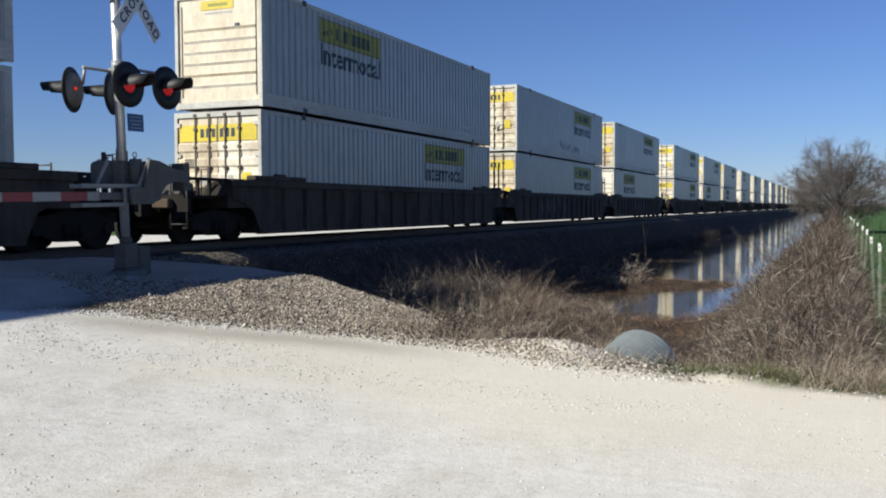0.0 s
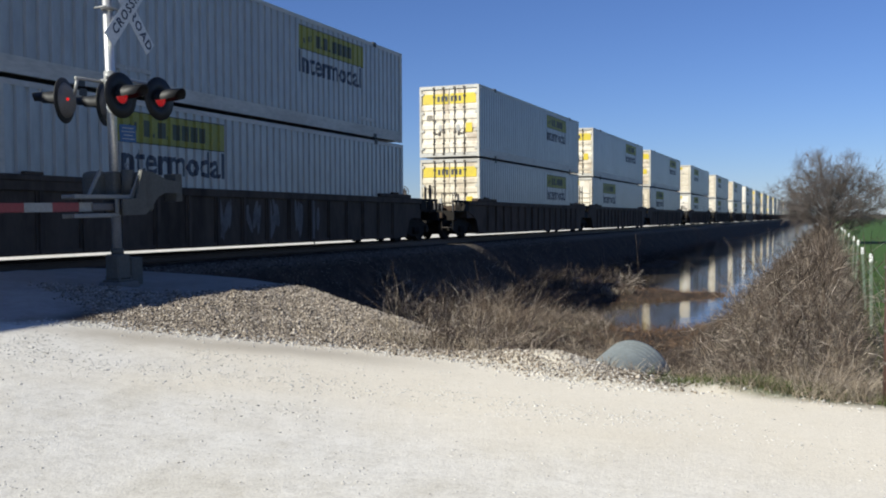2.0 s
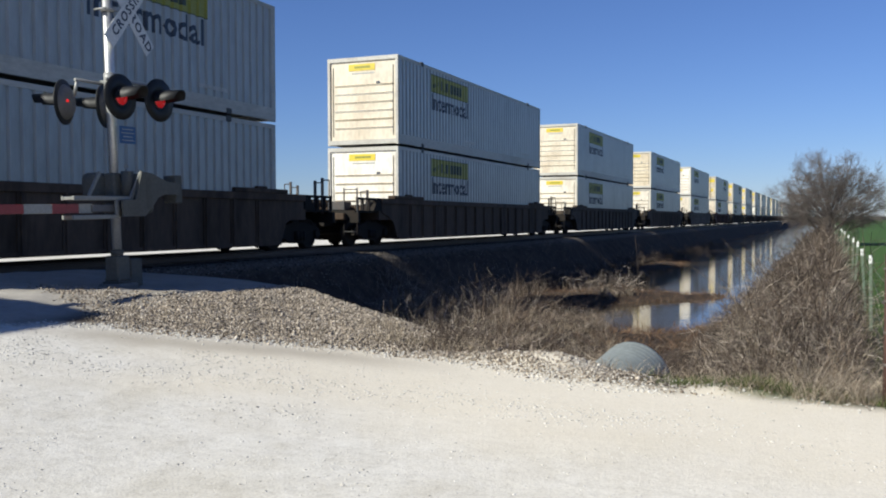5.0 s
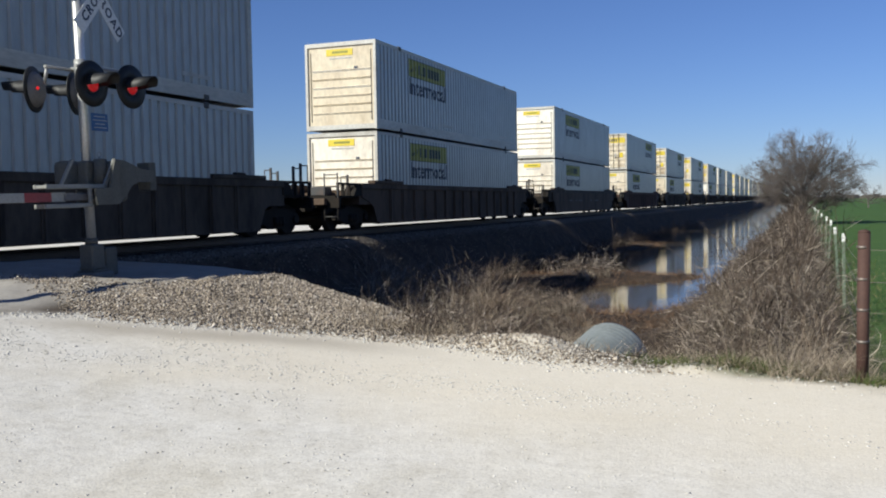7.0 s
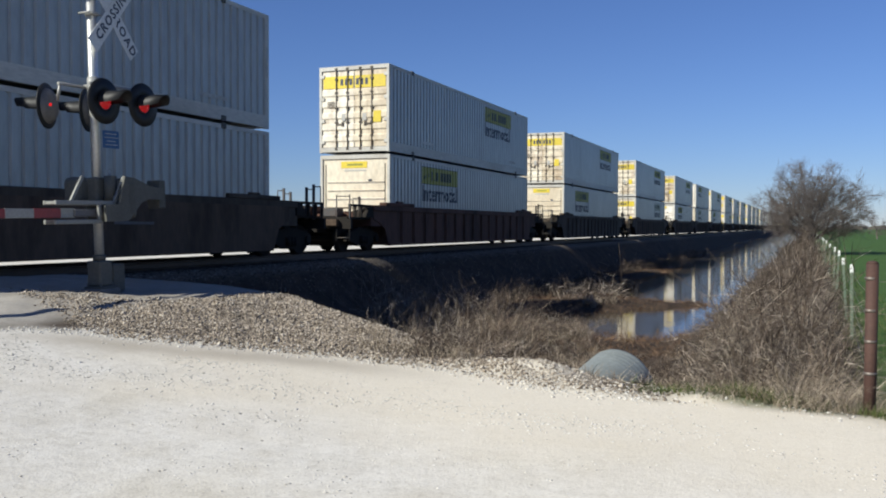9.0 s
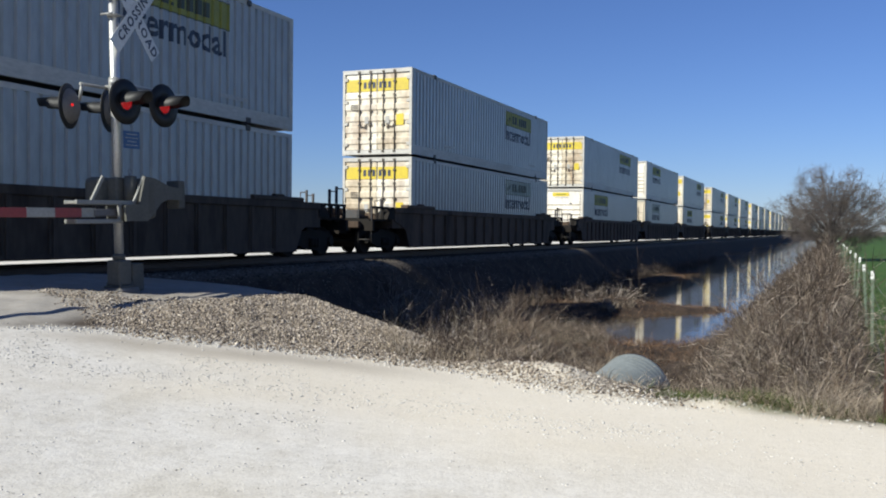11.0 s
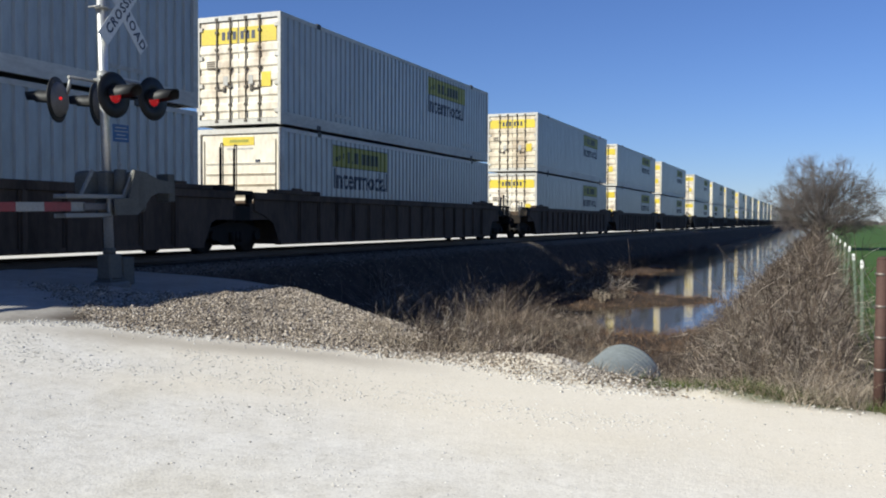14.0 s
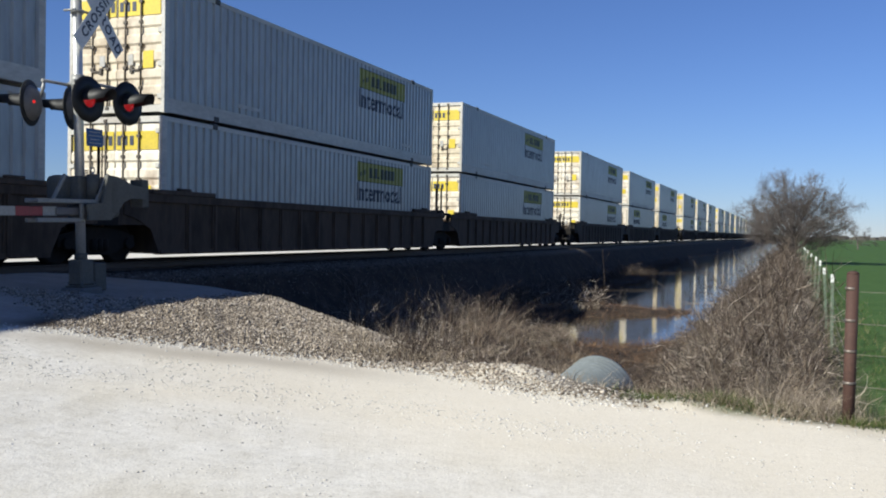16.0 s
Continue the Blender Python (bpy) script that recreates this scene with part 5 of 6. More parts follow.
def thicket(name, bases, tall, lean, jitter, droop, kids, radius, material, label, category):
    """Tangled leafless growth: arching stems, side twigs and twiglets, all in one mesh."""
    n = len(bases)
    d = np.concatenate([rs.normal(0, lean, (n, 2)), np.ones((n, 1))], 1)
    p1 = wander(bases, d, tall, 7, jitter, -droop)
    r1 = np.linspace(1, 0.35, 7)[None] * rs.uniform(0.6, 1.25, n)[:, None] * radius
    s2, d2 = sprout(p1, kids[0], 0.85)
    p2 = wander(s2, d2, rs.uniform(0.2, 0.55, len(s2)) * np.repeat(tall, kids[0]), 5, jitter * 1.3, -droop * 0.6)
    r2 = np.linspace(1, 0.4, 5)[None] * rs.uniform(0.35, 0.65, len(s2))[:, None] * radius
    s3, d3 = sprout(p2, kids[1], 0.9)
    p3 = wander(s3, d3, rs.uniform(0.08, 0.30, len(s3)), 3, 0.25)
    r3 = np.linspace(1, 0.5, 3)[None] * rs.uniform(0.22, 0.40, len(s3))[:, None] * radius
    vs, qs, o = [], [], 0
    for p, r in ((p1, r1), (p2, r2), (p3, r3)):
        p[..., 2] = np.maximum(p[..., 2], ground_z(p[..., 0], p[..., 1]) + 0.01)
        v, q = twig_mesh(p, r)
        vs.append(v), qs.append(q + o)
        o += len(v)
    soup(name, np.concatenate(vs), np.concatenate(qs), material, label=label, category=category, kind="stuff")


def clumps(name, centres, per, h, spread, w, bend, material, label, droop=0.0):
    """Tufts: blades that rise close together and arch outwards, all in one mesh."""
    n = len(centres)
    who = np.repeat(np.arange(n), per)
    k = len(who)
    size = rs.uniform(0.65, 1.2, n)[who]
    hh = h[who] * size * rs.uniform(0.45, 1.1, k)
    ang, out = rs.uniform(0, 2 * math.pi, k), np.abs(rs.normal(0, 1, k))
    base = centres[who].copy()
    base[:, 0] += np.cos(ang) * out * 0.07 * size
    base[:, 1] += np.sin(ang) * out * 0.07 * size
    base[:, 2] = np.maximum(ground_z(base[:, 0], base[:, 1]), WATER_Z) - 0.03
    way = rs.normal(0, 0.25, (n, 2))[who]
    lean = (np.stack([np.cos(ang), np.sin(ang)], 1) * out[:, None] * spread + way) * hh[:, None]
    v, q = strips(base, hh, lean, rs.uniform(w[0], w[1], k), rs.uniform(bend[0], bend[1], k) + droop, 4)
    return soup(name, v, q, material, label=label, category="dry grass", kind="stuff")


def brush_height(x, y):
    """Low at the water's edge, tallest by the fence, lower again towards the road."""
    return np.clip(0.80 * (x + 2.3), 0.05, 1.35) * (1 - 0.6 * smooth(x, -0.05, 0.6)) * (0.40 + 0.60 * smooth(y, 9.0, 12.5))


def build_brush():
    """Leafless thicket between the ditch and the fence, and the tangle in the ditch."""
    def keep(x, y):
        return smooth(x, -1.95, -1.1) * (1 - smooth(x, 0.0, 0.5)) * smooth(y, 8.9, 10.0) * np.clip(0.05 + 1.5 * wob(x, y, 1.5), 0.015, 1) * np.clip(18 / y, 0.12, 1)
    b = scatter(1900, -2.4, 0.5, 8.8, 95, keep)
    tall = brush_height(b[:, 0], b[:, 1]) * rs.uniform(0.45, 0.95, len(b)) * np.clip(0.85 + 0.35 * wob(b[:, 0], b[:, 1], 1.9), 0.4, 1.2)
    thicket("brush", b, tall * 1.15, 0.80, 0.30, 0.05, (7, 3), 0.0070, M["twigs"], "leafless grey-brown brush thicket along the ditch", "brush")

    def canes(x, y):
        return smooth(x, -1.5, -0.9) * (1 - smooth(x, -0.1, 0.3)) * smooth(y, 10.0, 11.5) * np.clip(0.2 + 1.1 * wob(x, y, 2.7, 1.0), 0.02, 1) * np.clip(20 / y, 0.14, 1)
    b = scatter(330, -1.6, 0.4, 9.8, 70, canes)
    thicket("brush_canes", b, brush_height(b[:, 0], b[:, 1]) * rs.uniform(0.8, 1.15, len(b)), 0.22, 0.10, 0.0, (5, 2), 0.010, M["canes"], "upright dark bare canes standing out of the brush", "brush")

    def tufty(x, y):
        return smooth(x, -2.05 - 0.3 * (y < 16), -1.4) * (1 - smooth(x, 0.2, 0.7)) * smooth(y, 8.9, 9.5) * np.clip(0.15 + 1.2 * wob(x, y, 2.0, 3.0), 0.02, 1) * np.clip(14 / y, 0.08, 1)
    c = scatter(330, -2.4, 0.7, 8.8, 60, tufty)
    clumps("brush_straw", c, 26, 0.25 + 0.50 * brush_height(c[:, 0], c[:, 1]), 0.75, (0.005, 0.011), (0.5, 1.5), M["pale_grass"], "pale dry grass tufts tangled through the brush")
    c = scatter(260, -2.4, 0.6, 8.9, 60, tufty)
    clumps("brush_weeds", c, 20, 0.25 + 0.55 * brush_height(c[:, 0], c[:, 1]), 0.40, (0.005, 0.012), (0.0, 0.9), M["blades"], "brown weeds tangled through the brush")

    def ditch(x, y):
        r = steps(x, RIDGE)
        return smooth(y, r + 0.7, r + 1.5) * (1 - smooth(x, -0.245 * y, -0.232 * y + 0.4)) * (1 - smooth(y, 21.0, 25.0)) * smooth(x, -0.50 * y, -0.47 * y) * (1 - smooth(x, -3.3, -2.8))

    def thick(x, y):
        return ditch(x, y) * np.clip(0.05 + 1.4 * wob(x, y, 1.5), 0.02, 1)
    c = scatter(900, -11.5, -2.8, 10.2, 25, thick)
    side = smooth(-c[:, 0] / c[:, 1], 0.25, 0.34)
    tall = (0.42 + 0.82 * side * smooth(c[:, 1], 11.5, 14.0)) * np.clip(1 + 0.4 * wob(c[:, 0], c[:, 1], 1.1, 2.0), 0.5, 1.4)
    clumps("ditch_grass", c, 26, tall, 0.62, (0.006, 0.014), (0.2, 1.4), M["blades"], "arching tufts of dry brown grass filling the ditch")
    c = scatter(130, -11.5, -2.8, 10.2, 25, thick)
    side = smooth(-c[:, 0] / c[:, 1], 0.25, 0.36)
    clumps("pale_reeds", c, 13, 0.42 + 0.72 * side, 0.30, (0.006, 0.013), (0.1, 0.8), M["pale_grass"], "pale dead reeds rising out of the ditch grass")
    b = scatter(1500, -11.5, -2.8, 10.2, 25, thick)
    tall = rs.uniform(0.35, 1.0, len(b)) * (0.5 + 0.7 * smooth(-b[:, 0] / b[:, 1], 0.26, 0.36))
    thicket("ditch_tangle", b, tall, 0.9, 0.42, 0.06, (7, 2), 0.0068, M["twigs"], "tangled grey-brown weed stalks in the ditch", "dry weeds")

    def pile(x, y):
        return np.exp(-((x + 6.7) / 0.75) ** 2 - ((y - 31.6) / 1.2) ** 2)
    b = scatter(120, -8.6, -5, 28.5, 36, pile)
    thicket("brush_pile", b, rs.uniform(0.35, 0.95, len(b)), 1.2, 0.28, 0.12, (5, 2), 0.014, M["twigs"], "heap of bleached fallen branches in the ditch", "brush")
    c = np.array([(-6.22, 28.9, 0), (-6.05, 29.2, 0), (-6.5, 29.1, 0), (-5.75, 29.6, 0)])
    clumps("bent_tussock", c, 46, np.array([1.15, 0.95, 1.0, 0.7]), 0.62, (0.012, 0.026), (1.1, 1.8), M["pale_grass"], "pale straw tussock drooping over the mud")
    b = np.array([(-5.75, 31.0, -1.05), (-2.9, 24.5, -1.05), (-2.5, 31.0, -1.05), (-5.2, 42.0, -1.05), (-2.6, 27.0, -1.05)])
    thicket("dead_stalks", b, np.array([2.1, 1.2, 1.5, 2.0, 1.3]), 0.04, 0.03, 0.0, (1, 1), 0.011, M["canes"], "thin dead stalks standing in the water", "dry weeds")

    def shore(x, y):
        return np.exp(-((x + 2.05 + 0.25 * wob(x * 0, y, 0.9)) / 0.36) ** 2) * smooth(y, 15, 18) * np.clip(0.5 + 0.8 * wob(x, y, 0.8), 0.1, 1) * np.clip(24 / y, 0.15, 1)
    b = scatter(520, -3.4, -1.0, 15, 80, shore)
    b[:, 2] = np.maximum(b[:, 2], WATER_Z - 0.02)
    thicket("shore_weeds", b, rs.uniform(0.12, 0.40, len(b)), 0.7, 0.4, 0.06, (5, 2), 0.008, M["blades"], "brown dead weeds fringing the ditch water", "dry weeds")

    def toe(x, y):
        return np.exp(-((x + 9.6) / 0.6) ** 2) * smooth(y, 26, 32) * np.clip(0.2 + 0.9 * wob(x, y, 0.5), 0.02, 1) * np.clip(30 / y, 0.2, 1)
    b = scatter(800, -11.0, -8.0, 24, 95, toe)
    thicket("toe_weeds", b, rs.uniform(0.3, 0.9, len(b)), 0.6, 0.35, 0.06, (5, 2), 0.010, M["canes"], "dead weeds at the foot of the track bank", "dry weeds")

    def apron(x, y):
        e, r = steps(x, EDGE), steps(x, RIDGE)
        return smooth(y, e + 0.2, e + 0.6) * (1 - smooth(y, r + 4.5, r + 7.0)) * smooth(x, -4.7, -4.0) * (1 - smooth(x, -1.9, -1.5) * (1 - smooth(y, e + 0.45, e + 0.85))) * (1 - smooth(x, -3.7, -3.3) * (1 - smooth(x, -1.9, -1.6)) * (1 - smooth(y, 9.85, 10.1))) * (1 - smooth(x, 0.2, 0.5)) * (1 - np.exp(-((x + 2.0) / 0.7) ** 2 - ((y - 9.9) / 0.55) ** 2))
    b = scatter(900, -4.8, 0.5, 8.6, 17, apron)
    thicket("low_tangle", b, rs.uniform(0.12, 0.40, len(b)), 0.9, 0.32, 0.14, (4, 2), 0.007, M["canes"], "low matted dead stalks on the ditch slope", "dry weeds")
    c = scatter(300, -4.8, 0.5, 8.6, 17, apron)
    clumps("slope_grass", c, 22, rs.uniform(0.18, 0.36, len(c)), 0.55, (0.004, 0.010), (0.3, 1.2), M["blades"], "low tufts of dry grass on the ditch slope")


def build_tree(x, y, height, spread, seed, name="tree", boughs=15):
    global rs
    rs = np.random.RandomState(seed)
    z = float(ground_z(x, y))
    t = empty(name, pose(x, y, z), label="bare grey-brown broad-crowned tree standing in the fence row", category="tree")
    bm = bmesh.new()
    pts = [Vector((0, 0, -0.2)), Vector((0.05, 0.03, height * 0.10)), Vector((-0.03, 0.08, height * 0.24)), Vector((0.06, 0.02, height * 0.42))]
    for (p, q), (a, b) in zip(zip(pts, pts[1:]), ((0.20, 0.16), (0.16, 0.13), (0.13, 0.07))):
        tube(bm, p, q, a * height / 6, b * height / 6, n=10)
    part("trunk", bm, M["bark"], t)
    k = boughs
    az = np.arange(k) * 2.39996 + rs.uniform(-0.2, 0.2, k)
    up = np.linspace(-0.42, 0.98, k)
    flat = np.sqrt(1 - up * up)
    start = np.stack([np.zeros(k), np.zeros(k), height * (0.16 + 0.12 * up + rs.uniform(-0.04, 0.06, k))], 1)
    tip = np.stack([np.cos(az) * flat * spread * 0.44, np.sin(az) * flat * spread * 0.44, height * (0.47 + 0.43 * up)], 1)
    tip = start + (tip - start) * rs.uniform(0.80, 1.0, k)[:, None]
    turn = start + (tip - start) * 0.5 + np.stack([np.zeros(k), np.zeros(k), height * rs.uniform(-0.02, 0.09, k)], 1)
    f = np.linspace(0, 1, 8)[None, :, None]
    p1 = start[:, None] * (1 - f) ** 2 + 2 * turn[:, None] * f * (1 - f) + tip[:, None] * f * f
    p1 = p1 + np.cumsum(rs.normal(0, 0.035, p1.shape), 1) * f
    r1 = np.linspace(1, 0.3, 8)[None] * rs.uniform(0.05, 0.075, k)[:, None] * height / 6
    s2, d2 = sprout(p1, 8, 0.5)
    p2 = wander(s2, d2, rs.uniform(0.08, 0.20, len(s2)) * height, 6, 0.12)
    r2 = np.linspace(1, 0.35, 6)[None] * rs.uniform(0.013, 0.024, len(s2))[:, None] * height / 6
    s3, d3 = sprout(p2, 11, 0.6)
    p3 = wander(s3, d3, rs.uniform(0.05, 0.13, len(s3)) * height, 4, 0.2)
    r3 = np.linspace(1, 0.4, 4)[None] * rs.uniform(0.006, 0.009, len(s3))[:, None] * height / 6
    s4, d4 = sprout(p3, 5, 0.7)
    p4 = wander(s4, d4, rs.uniform(0.03, 0.08, len(s4)) * height, 3, 0.2)
    r4 = np.linspace(1, 0.5, 3)[None] * rs.uniform(0.004, 0.006, len(s4))[:, None] * height / 6
    for i in range(k):
        v, q = twig_mesh(p1[i:i + 1], r1[i:i + 1])
        soup("limb", v, q, M["bark"]).parent = t
    vs, qs, o = [], [], 0
    for p, r in ((p2, r2), (p3, r3), (p4, r4)):
        v, q = twig_mesh(p, r)
        vs.append(v), qs.append(q + o)
        o += len(v)
    crown = soup("crown", np.concatenate(vs), np.concatenate(qs), M["bark"])
    crown.parent = t


# ---- loose stones
def stones(name, pts, size, material, label, flat=0.7):
    """Angular stones: a cube's corners pushed about, on the ground at pts."""
    n = len(pts)
    oct_v = np.array([(1, 0, 0), (-1, 0, 0), (0, 1, 0), (0, -1, 0), (0, 0, 1), (0, 0, -1), (0.65, 0.65, 0.5), (-0.65, -0.65, 0.5)], float)[:6]
    tris = np.array([(0, 2, 4), (2, 1, 4), (1, 3, 4), (3, 0, 4), (2, 0, 5), (1, 2, 5), (3, 1, 5), (0, 3, 5)])
    v = np.repeat(oct_v[None], n, 0) * rs.uniform(0.6, 1.25, (n, 6, 3)) + rs.normal(0, 0.16, (n, 6, 3))
    a = rs.uniform(0, 2 * math.pi, n)
    c, s = np.cos(a)[:, None], np.sin(a)[:, None]
    x, y = v[..., 0] * c - v[..., 1] * s, v[..., 0] * s + v[..., 1] * c
    v = np.stack([x, y, v[..., 2] * flat], -1) * (size / 2)[:, None, None]
    v += pts[:, None, :]
    faces = (tris[None] + (np.arange(n) * 6)[:, None, None]).reshape(-1, 3)
    return soup(name, v.reshape(-1, 3), faces, material, label=label, category="gravel", kind="stuff")


def build_stones():
    def on_mound(x, y):
        e, r = steps(x, EDGE), steps(x, RIDGE)
        return smooth(y, e - 0.25, e + 0.25) * (1 - smooth(y, r + 0.2, r + 1.2)) * (1 - 0.8 * smooth(x, -3.2, -2.0)) * np.maximum(smooth(x, -7.75, -7.2), 0.30 * smooth(x, -10.0, -8.8) * (1 - smooth(y - 9.1 - 0.3 * (x + 9), 0.0, 0.7))) * smooth(y + 0.6 * (x + 7), 7.4, 7.9) * (1 - 0.85 * smooth(x, -4.8, -4.0) * smooth(y, e + 0.15, e + 0.45))
    p = scatter(48000, -10.3, -0.8, 6.6, 13.2, on_mound)
    s = (0.011 + 0.027 * rs.uniform(0, 1, len(p)) ** 1.8) * (1 + 0.6 * (rs.uniform(0, 1, len(p)) > 0.93))
    p[:, 2] += s * 0.22
    stones("mound_gravel", p, s, M["stone"], "loose tan and grey crushed stone heaped beside the road")

    def on_edge(x, y):
        e = steps(x, EDGE)
        return np.exp(-((y - e) / 0.22) ** 2) * smooth(x, -8, -7) * (1 - 0.85 * smooth(x, -1.8, -0.6))
    p = scatter(3000, -8, 1.0, 6.2, 10.2, on_edge)
    s = 0.012 + 0.035 * rs.uniform(0, 1, len(p)) ** 2
    stones("shoulder_gravel", p, s, M["pebble"], "pale crushed stone windrow at the road edge")

    def on_road(x, y):
        e = steps(x, EDGE)
        streak = 0.02 + 0.5 * np.exp(-((y - e + 1.7 + 0.3 * np.sin(x)) / 0.35) ** 2) + 0.8 * np.maximum(wob(x, y, 1.7) - 0.25, 0) * smooth(wob(x, y, 0.5, 2.0), -0.2, 0.5)
        return np.clip(streak, 0.012, 1) * (y < e) * (1 - 0.65 * smooth(x, -2.2, -0.4))
    p = scatter(10500, -10.5, 2.6, 3.2, 9.2, on_road)
    s = 0.007 + 0.038 * rs.uniform(0, 1, len(p)) ** 3
    p[:, 2] -= s * 0.03
    stones("road_pebbles", p, s, M["pebble"], "small loose pebbles on the packed gravel road", 0.36)

    def near_road(x, y):
        return np.clip(0.05 + 1.3 * (wob(x, y, 3.1, 0.5) - 0.1), 0.03, 1) * smooth(-x, -0.5, 2.5)
    p = scatter(2600, -6.5, 0.8, 2.9, 6.2, near_road)
    s = 0.006 + 0.024 * rs.uniform(0, 1, len(p)) ** 2.5
    p[:, 2] -= s * 0.05
    stones("near_pebbles", p, s, M["pebble"], "pale loose pebbles pressed into the road", 0.5)

    def on_bank(x, y):
        return smooth(x, -12.9, -12.5) * (1 - smooth(x, -11.9, -10.9)) * smooth(y, 12.2, 13.0) * np.clip(22 / y, 0.1, 1)
    p = scatter(9000, -13.0, -10.8, 12, 45, on_bank)
    s = 0.025 + 0.04 * rs.uniform(0, 1, len(p)) ** 1.5
    stones("bank_ballast", p, s, M["ballast"], "grey crushed ballast spilt over the track shoulder")

    def on_apron(x, y):
        return np.exp(-((x + 2.5) / 0.55) ** 2 - ((y - 9.25) / 0.35) ** 2) + 0.6 * np.exp(-((x + 1.7) / 0.5) ** 2 - ((y - 9.05) / 0.18) ** 2)
    p = scatter(1500, -3.8, -0.6, 8.4, 10.1, on_apron)
    s = 0.015 + 0.04 * rs.uniform(0, 1, len(p)) ** 2
    stones("culvert_rock", p, s, M["rubble"], "pale broken rock piled over the culvert")


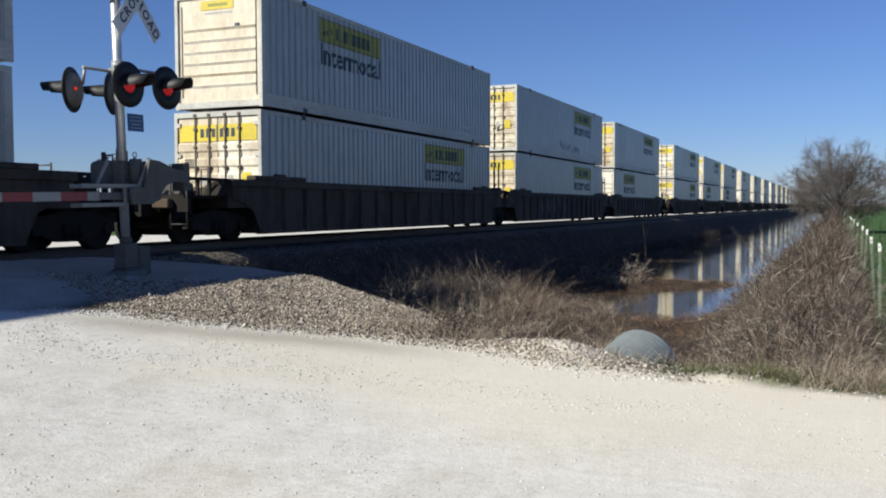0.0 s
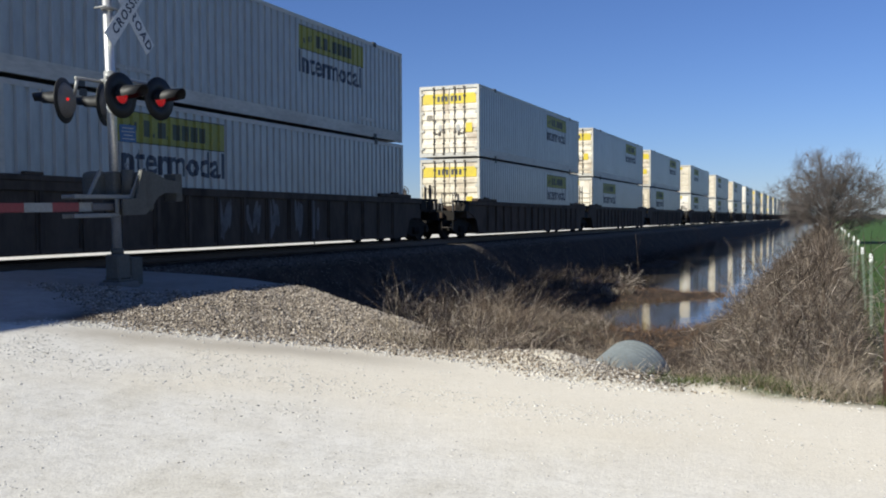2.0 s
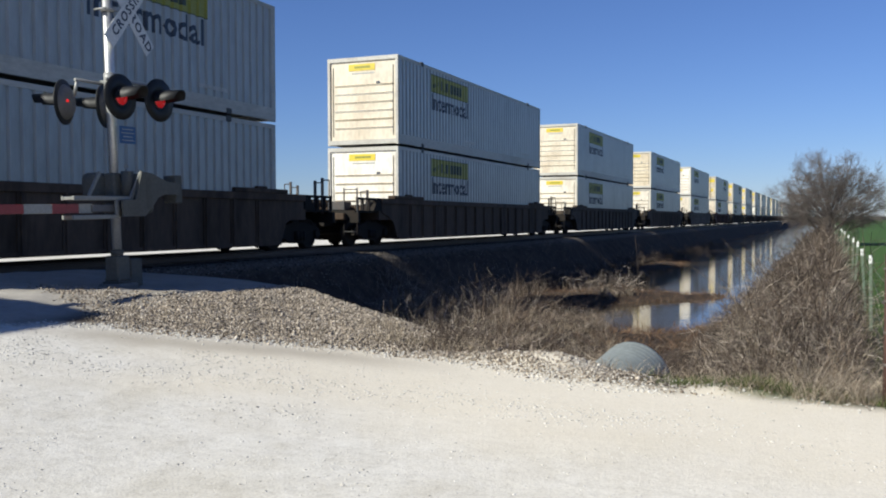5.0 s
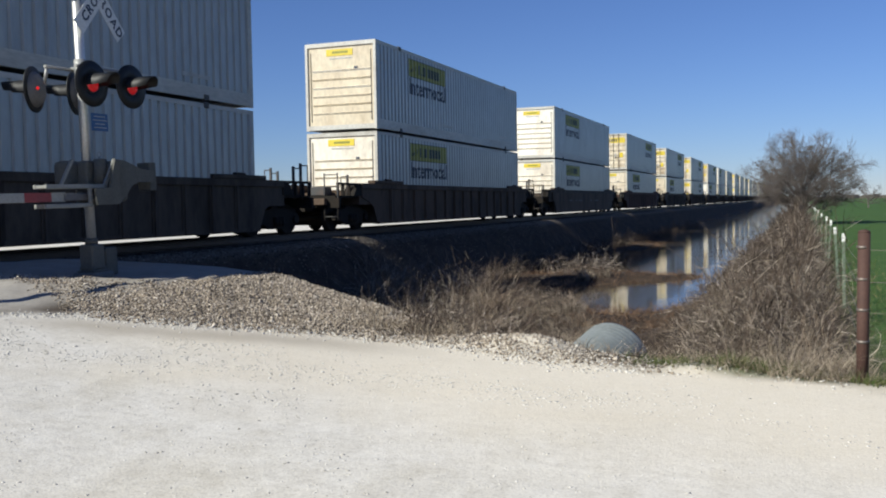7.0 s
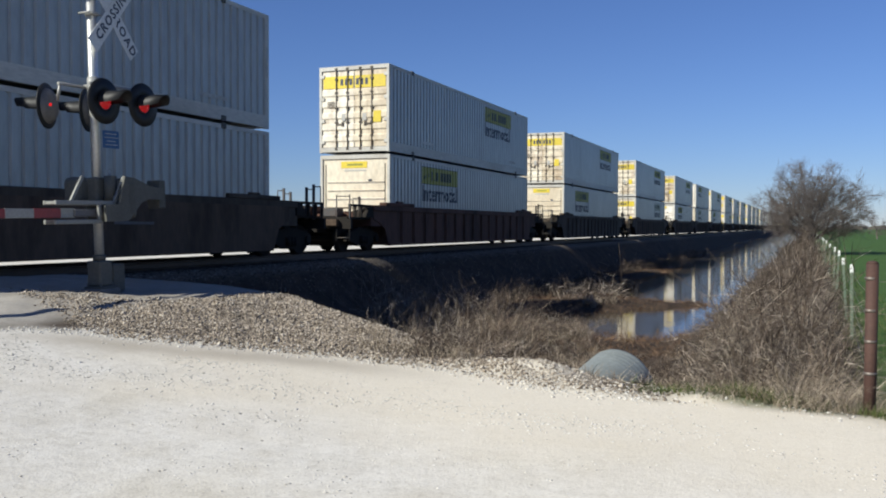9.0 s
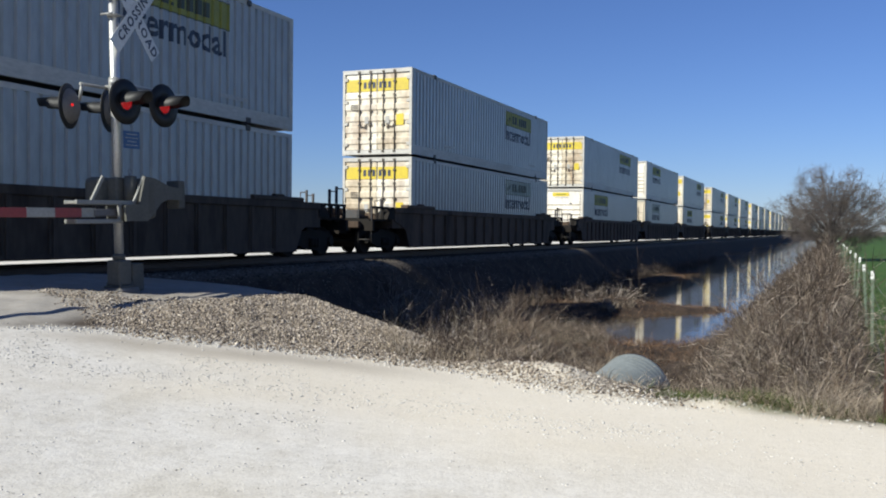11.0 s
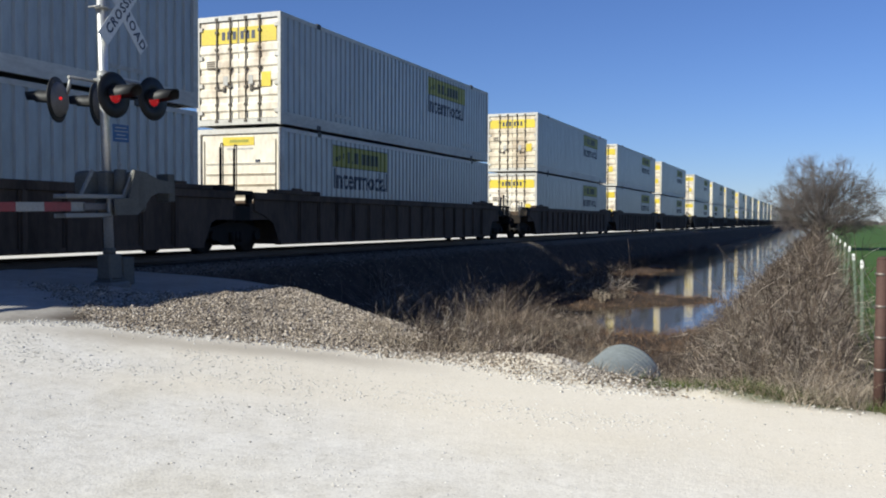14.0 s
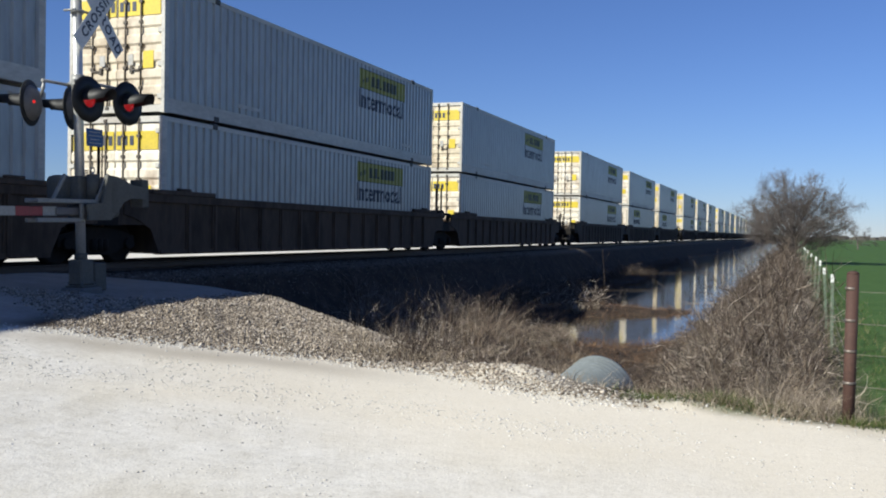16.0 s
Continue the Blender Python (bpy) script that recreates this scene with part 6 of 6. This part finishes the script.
def build_plants():
    def fallen(x, y):
        r = steps(x, RIDGE)
        return smooth(y, r + 0.2, r + 0.9) * smooth(x, -0.50 * y, -0.46 * y + 0.3) * (1 - smooth(x, -0.235 * y, -0.225 * y + 0.5)) * (1 - smooth(y, 17.0, 22.0)) * np.clip(0.3 + 1.0 * wob(x, y, 1.9, 2.0), 0.03, 1) * (1 - smooth(x, -3.7, -3.3) * (1 - smooth(y, 9.85, 10.1)))
    grass("fallen_straw", 3200, (-9.0, -2.0, 9.4, 22), fallen, (0.2, 0.7), (0.004, 0.010), 1.0, (0.5, 1.3), M["pale_grass"], "pale fallen straw lying over the ditch weeds")

    def mats(x, y):
        z = low_z(x, y)
        return smooth(x, -9.8, -8.8) * (1 - smooth(x, -2.6, -1.8)) * np.clip(smooth(z, WATER_Z - 0.16, WATER_Z - 0.02), 0, 1) * smooth(y, 16, 18) * np.clip(26 / y, 0.2, 1)
    grass("weed_mat", 15000, (-9.8, -1.8, 16, 62), mats, (0.06, 0.28), (0.008, 0.02), 1.1, (0.4, 1.2), M["mat"], "brown rotted weed mats lying in the water")

    def bank(x, y):
        return smooth(x, -10.6, -9.6) * (1 - smooth(x, -8.6, -7.7)) * smooth(y, 21, 26) * (1 - smooth(y, 37, 46)) * np.clip(0.25 + 0.8 * wob(x, y, 0.9), 0.05, 1)
    grass("bank_reeds", 700, (-10.7, -7.6, 21, 46), bank, (0.35, 1.0), (0.007, 0.014), 0.34, (0.0, 1.0), M["blades"], "tall dry dead reeds at the foot of the track bank")

    def slope(x, y):
        return smooth(x, -12.0, -11.0) * (1 - smooth(x, -9.4, -8.6)) * smooth(y, 14, 17) * (0.2 + 0.5 * wob(x, y, 0.7)) * np.clip(25 / y, 0.1, 1)
    grass("bank_weeds", 1500, (-12.0, -8.6, 14, 70), slope, (0.2, 0.7), (0.006, 0.012), 0.30, (0.0, 0.6), M["blades"], "dead weeds on the shaded track bank")

    def verge(x, y):
        e = steps(x, EDGE)
        return smooth(x, -1.7, -0.8) * smooth(y, e, e + 0.25) * (1 - smooth(y, e + 0.6, e + 1.2)) * np.clip(0.45 + 1.1 * wob(x, y, 2.2), 0, 1)
    grass("green_verge", 9000, (-1.8, 3.0, 7.3, 10), verge, (0.05, 0.16), (0.004, 0.009), 0.6, (0.0, 0.8), M["green_grass"], "short green grass on the road verge")

    def dry_verge(x, y):
        e = steps(x, EDGE)
        return smooth(x, -2.4, -1.0) * smooth(y, e - 0.05, e + 0.2) * (1 - smooth(y, e + 0.7, e + 1.5)) * np.clip(0.4 + 0.8 * wob(x, y, 1.6, 1.0), 0.05, 1)
    grass("verge_straw", 2600, (-2.4, 2.4, 7.3, 10.6), dry_verge, (0.06, 0.26), (0.003, 0.008), 0.8, (0.3, 1.2), M["pale_grass"], "flattened dry straw along the road verge")

    def post_grass(x, y):
        return np.exp(-((x - 0.15) / 0.32) ** 2 - ((y - 8.95) / 0.45) ** 2)
    grass("post_straw", 900, (-0.8, 0.95, 8.2, 10.4), post_grass, (0.3, 0.75), (0.003, 0.007), 0.7, (0.6, 1.4), M["pale_grass"], "pale arching dry grass round the fence post foot")

    def tufts(x, y):
        out = 0
        for cx, cy, r in ((-4.45, 9.55, 0.28), (-3.9, 9.6, 0.22), (-3.6, 9.7, 0.2), (-4.9, 10.2, 0.2)):
            out = np.maximum(out, np.exp(-((x - cx) ** 2 + (y - cy) ** 2) / r ** 2))
        return out
    grass("shoulder_tufts", 800, (-5.6, -2.3, 8.9, 11), tufts, (0.08, 0.26), (0.004, 0.008), 0.45, (0.0, 0.8), M["pale_grass"], "dry grass tufts growing out of the gravel")

    def field_edge(x, y):
        return smooth(x, 0.3, 0.6) * (1 - smooth(x, 1.0, 2.2)) * np.clip(18 / y, 0.1, 1)
    grass("green_field_edge", 5000, (0.3, 2.2, 9.2, 70), field_edge, (0.05, 0.22), (0.005, 0.010), 0.5, (0.0, 0.8), M["green_grass"], "short green crop beside the fence")


def build_far():
    rng = np.random.RandomState(4)
    n = 1500
    x, y = rng.uniform(-1500, 900, n), 900 + rng.uniform(0, 60, n)
    w, h = rng.uniform(6, 16, n), rng.uniform(1.2, 4.0, n)
    v, q = [], []
    for i in range(n):
        o = len(v)
        for k in range(5):
            a = 2 * math.pi * k / 5
            v.append((x[i] + w[i] / 2 * math.cos(a), y[i] + w[i] / 2 * math.sin(a), 0))
            v.append((x[i] + w[i] / 3 * math.cos(a + 0.4), y[i] + w[i] / 3 * math.sin(a + 0.4), h[i] * rng.uniform(0.6, 1)))
        v.append((x[i], y[i], h[i]))
        for k in range(5):
            j = (k + 1) % 5
            q += [(o + 2 * k, o + 2 * j, o + 2 * j + 1, o + 2 * k + 1), (o + 2 * k + 1, o + 2 * j + 1, o + 10, o + 10)]
    tri = []
    for a, b, c, d in q:
        tri.append((a, b, c))
        if c != d:
            tri.append((a, c, d))
    soup("far_woods", v, tri, M["far_tree"], label="low grey-brown line of far woods on the horizon", category="woods", kind="stuff")


build_ground()
build_water()
build_track()
TRAIN = build_train()
build_signal()
build_culvert()
build_fence()
build_far()
build_tree(0.2, 62.0, 6.05, 7.0, 47, boughs=44)
build_tree(9.5, 150.0, 4.0, 7.0, 8, boughs=10)
rs = np.random.RandomState(11)
build_stones()
build_brush()
build_plants()
motions()
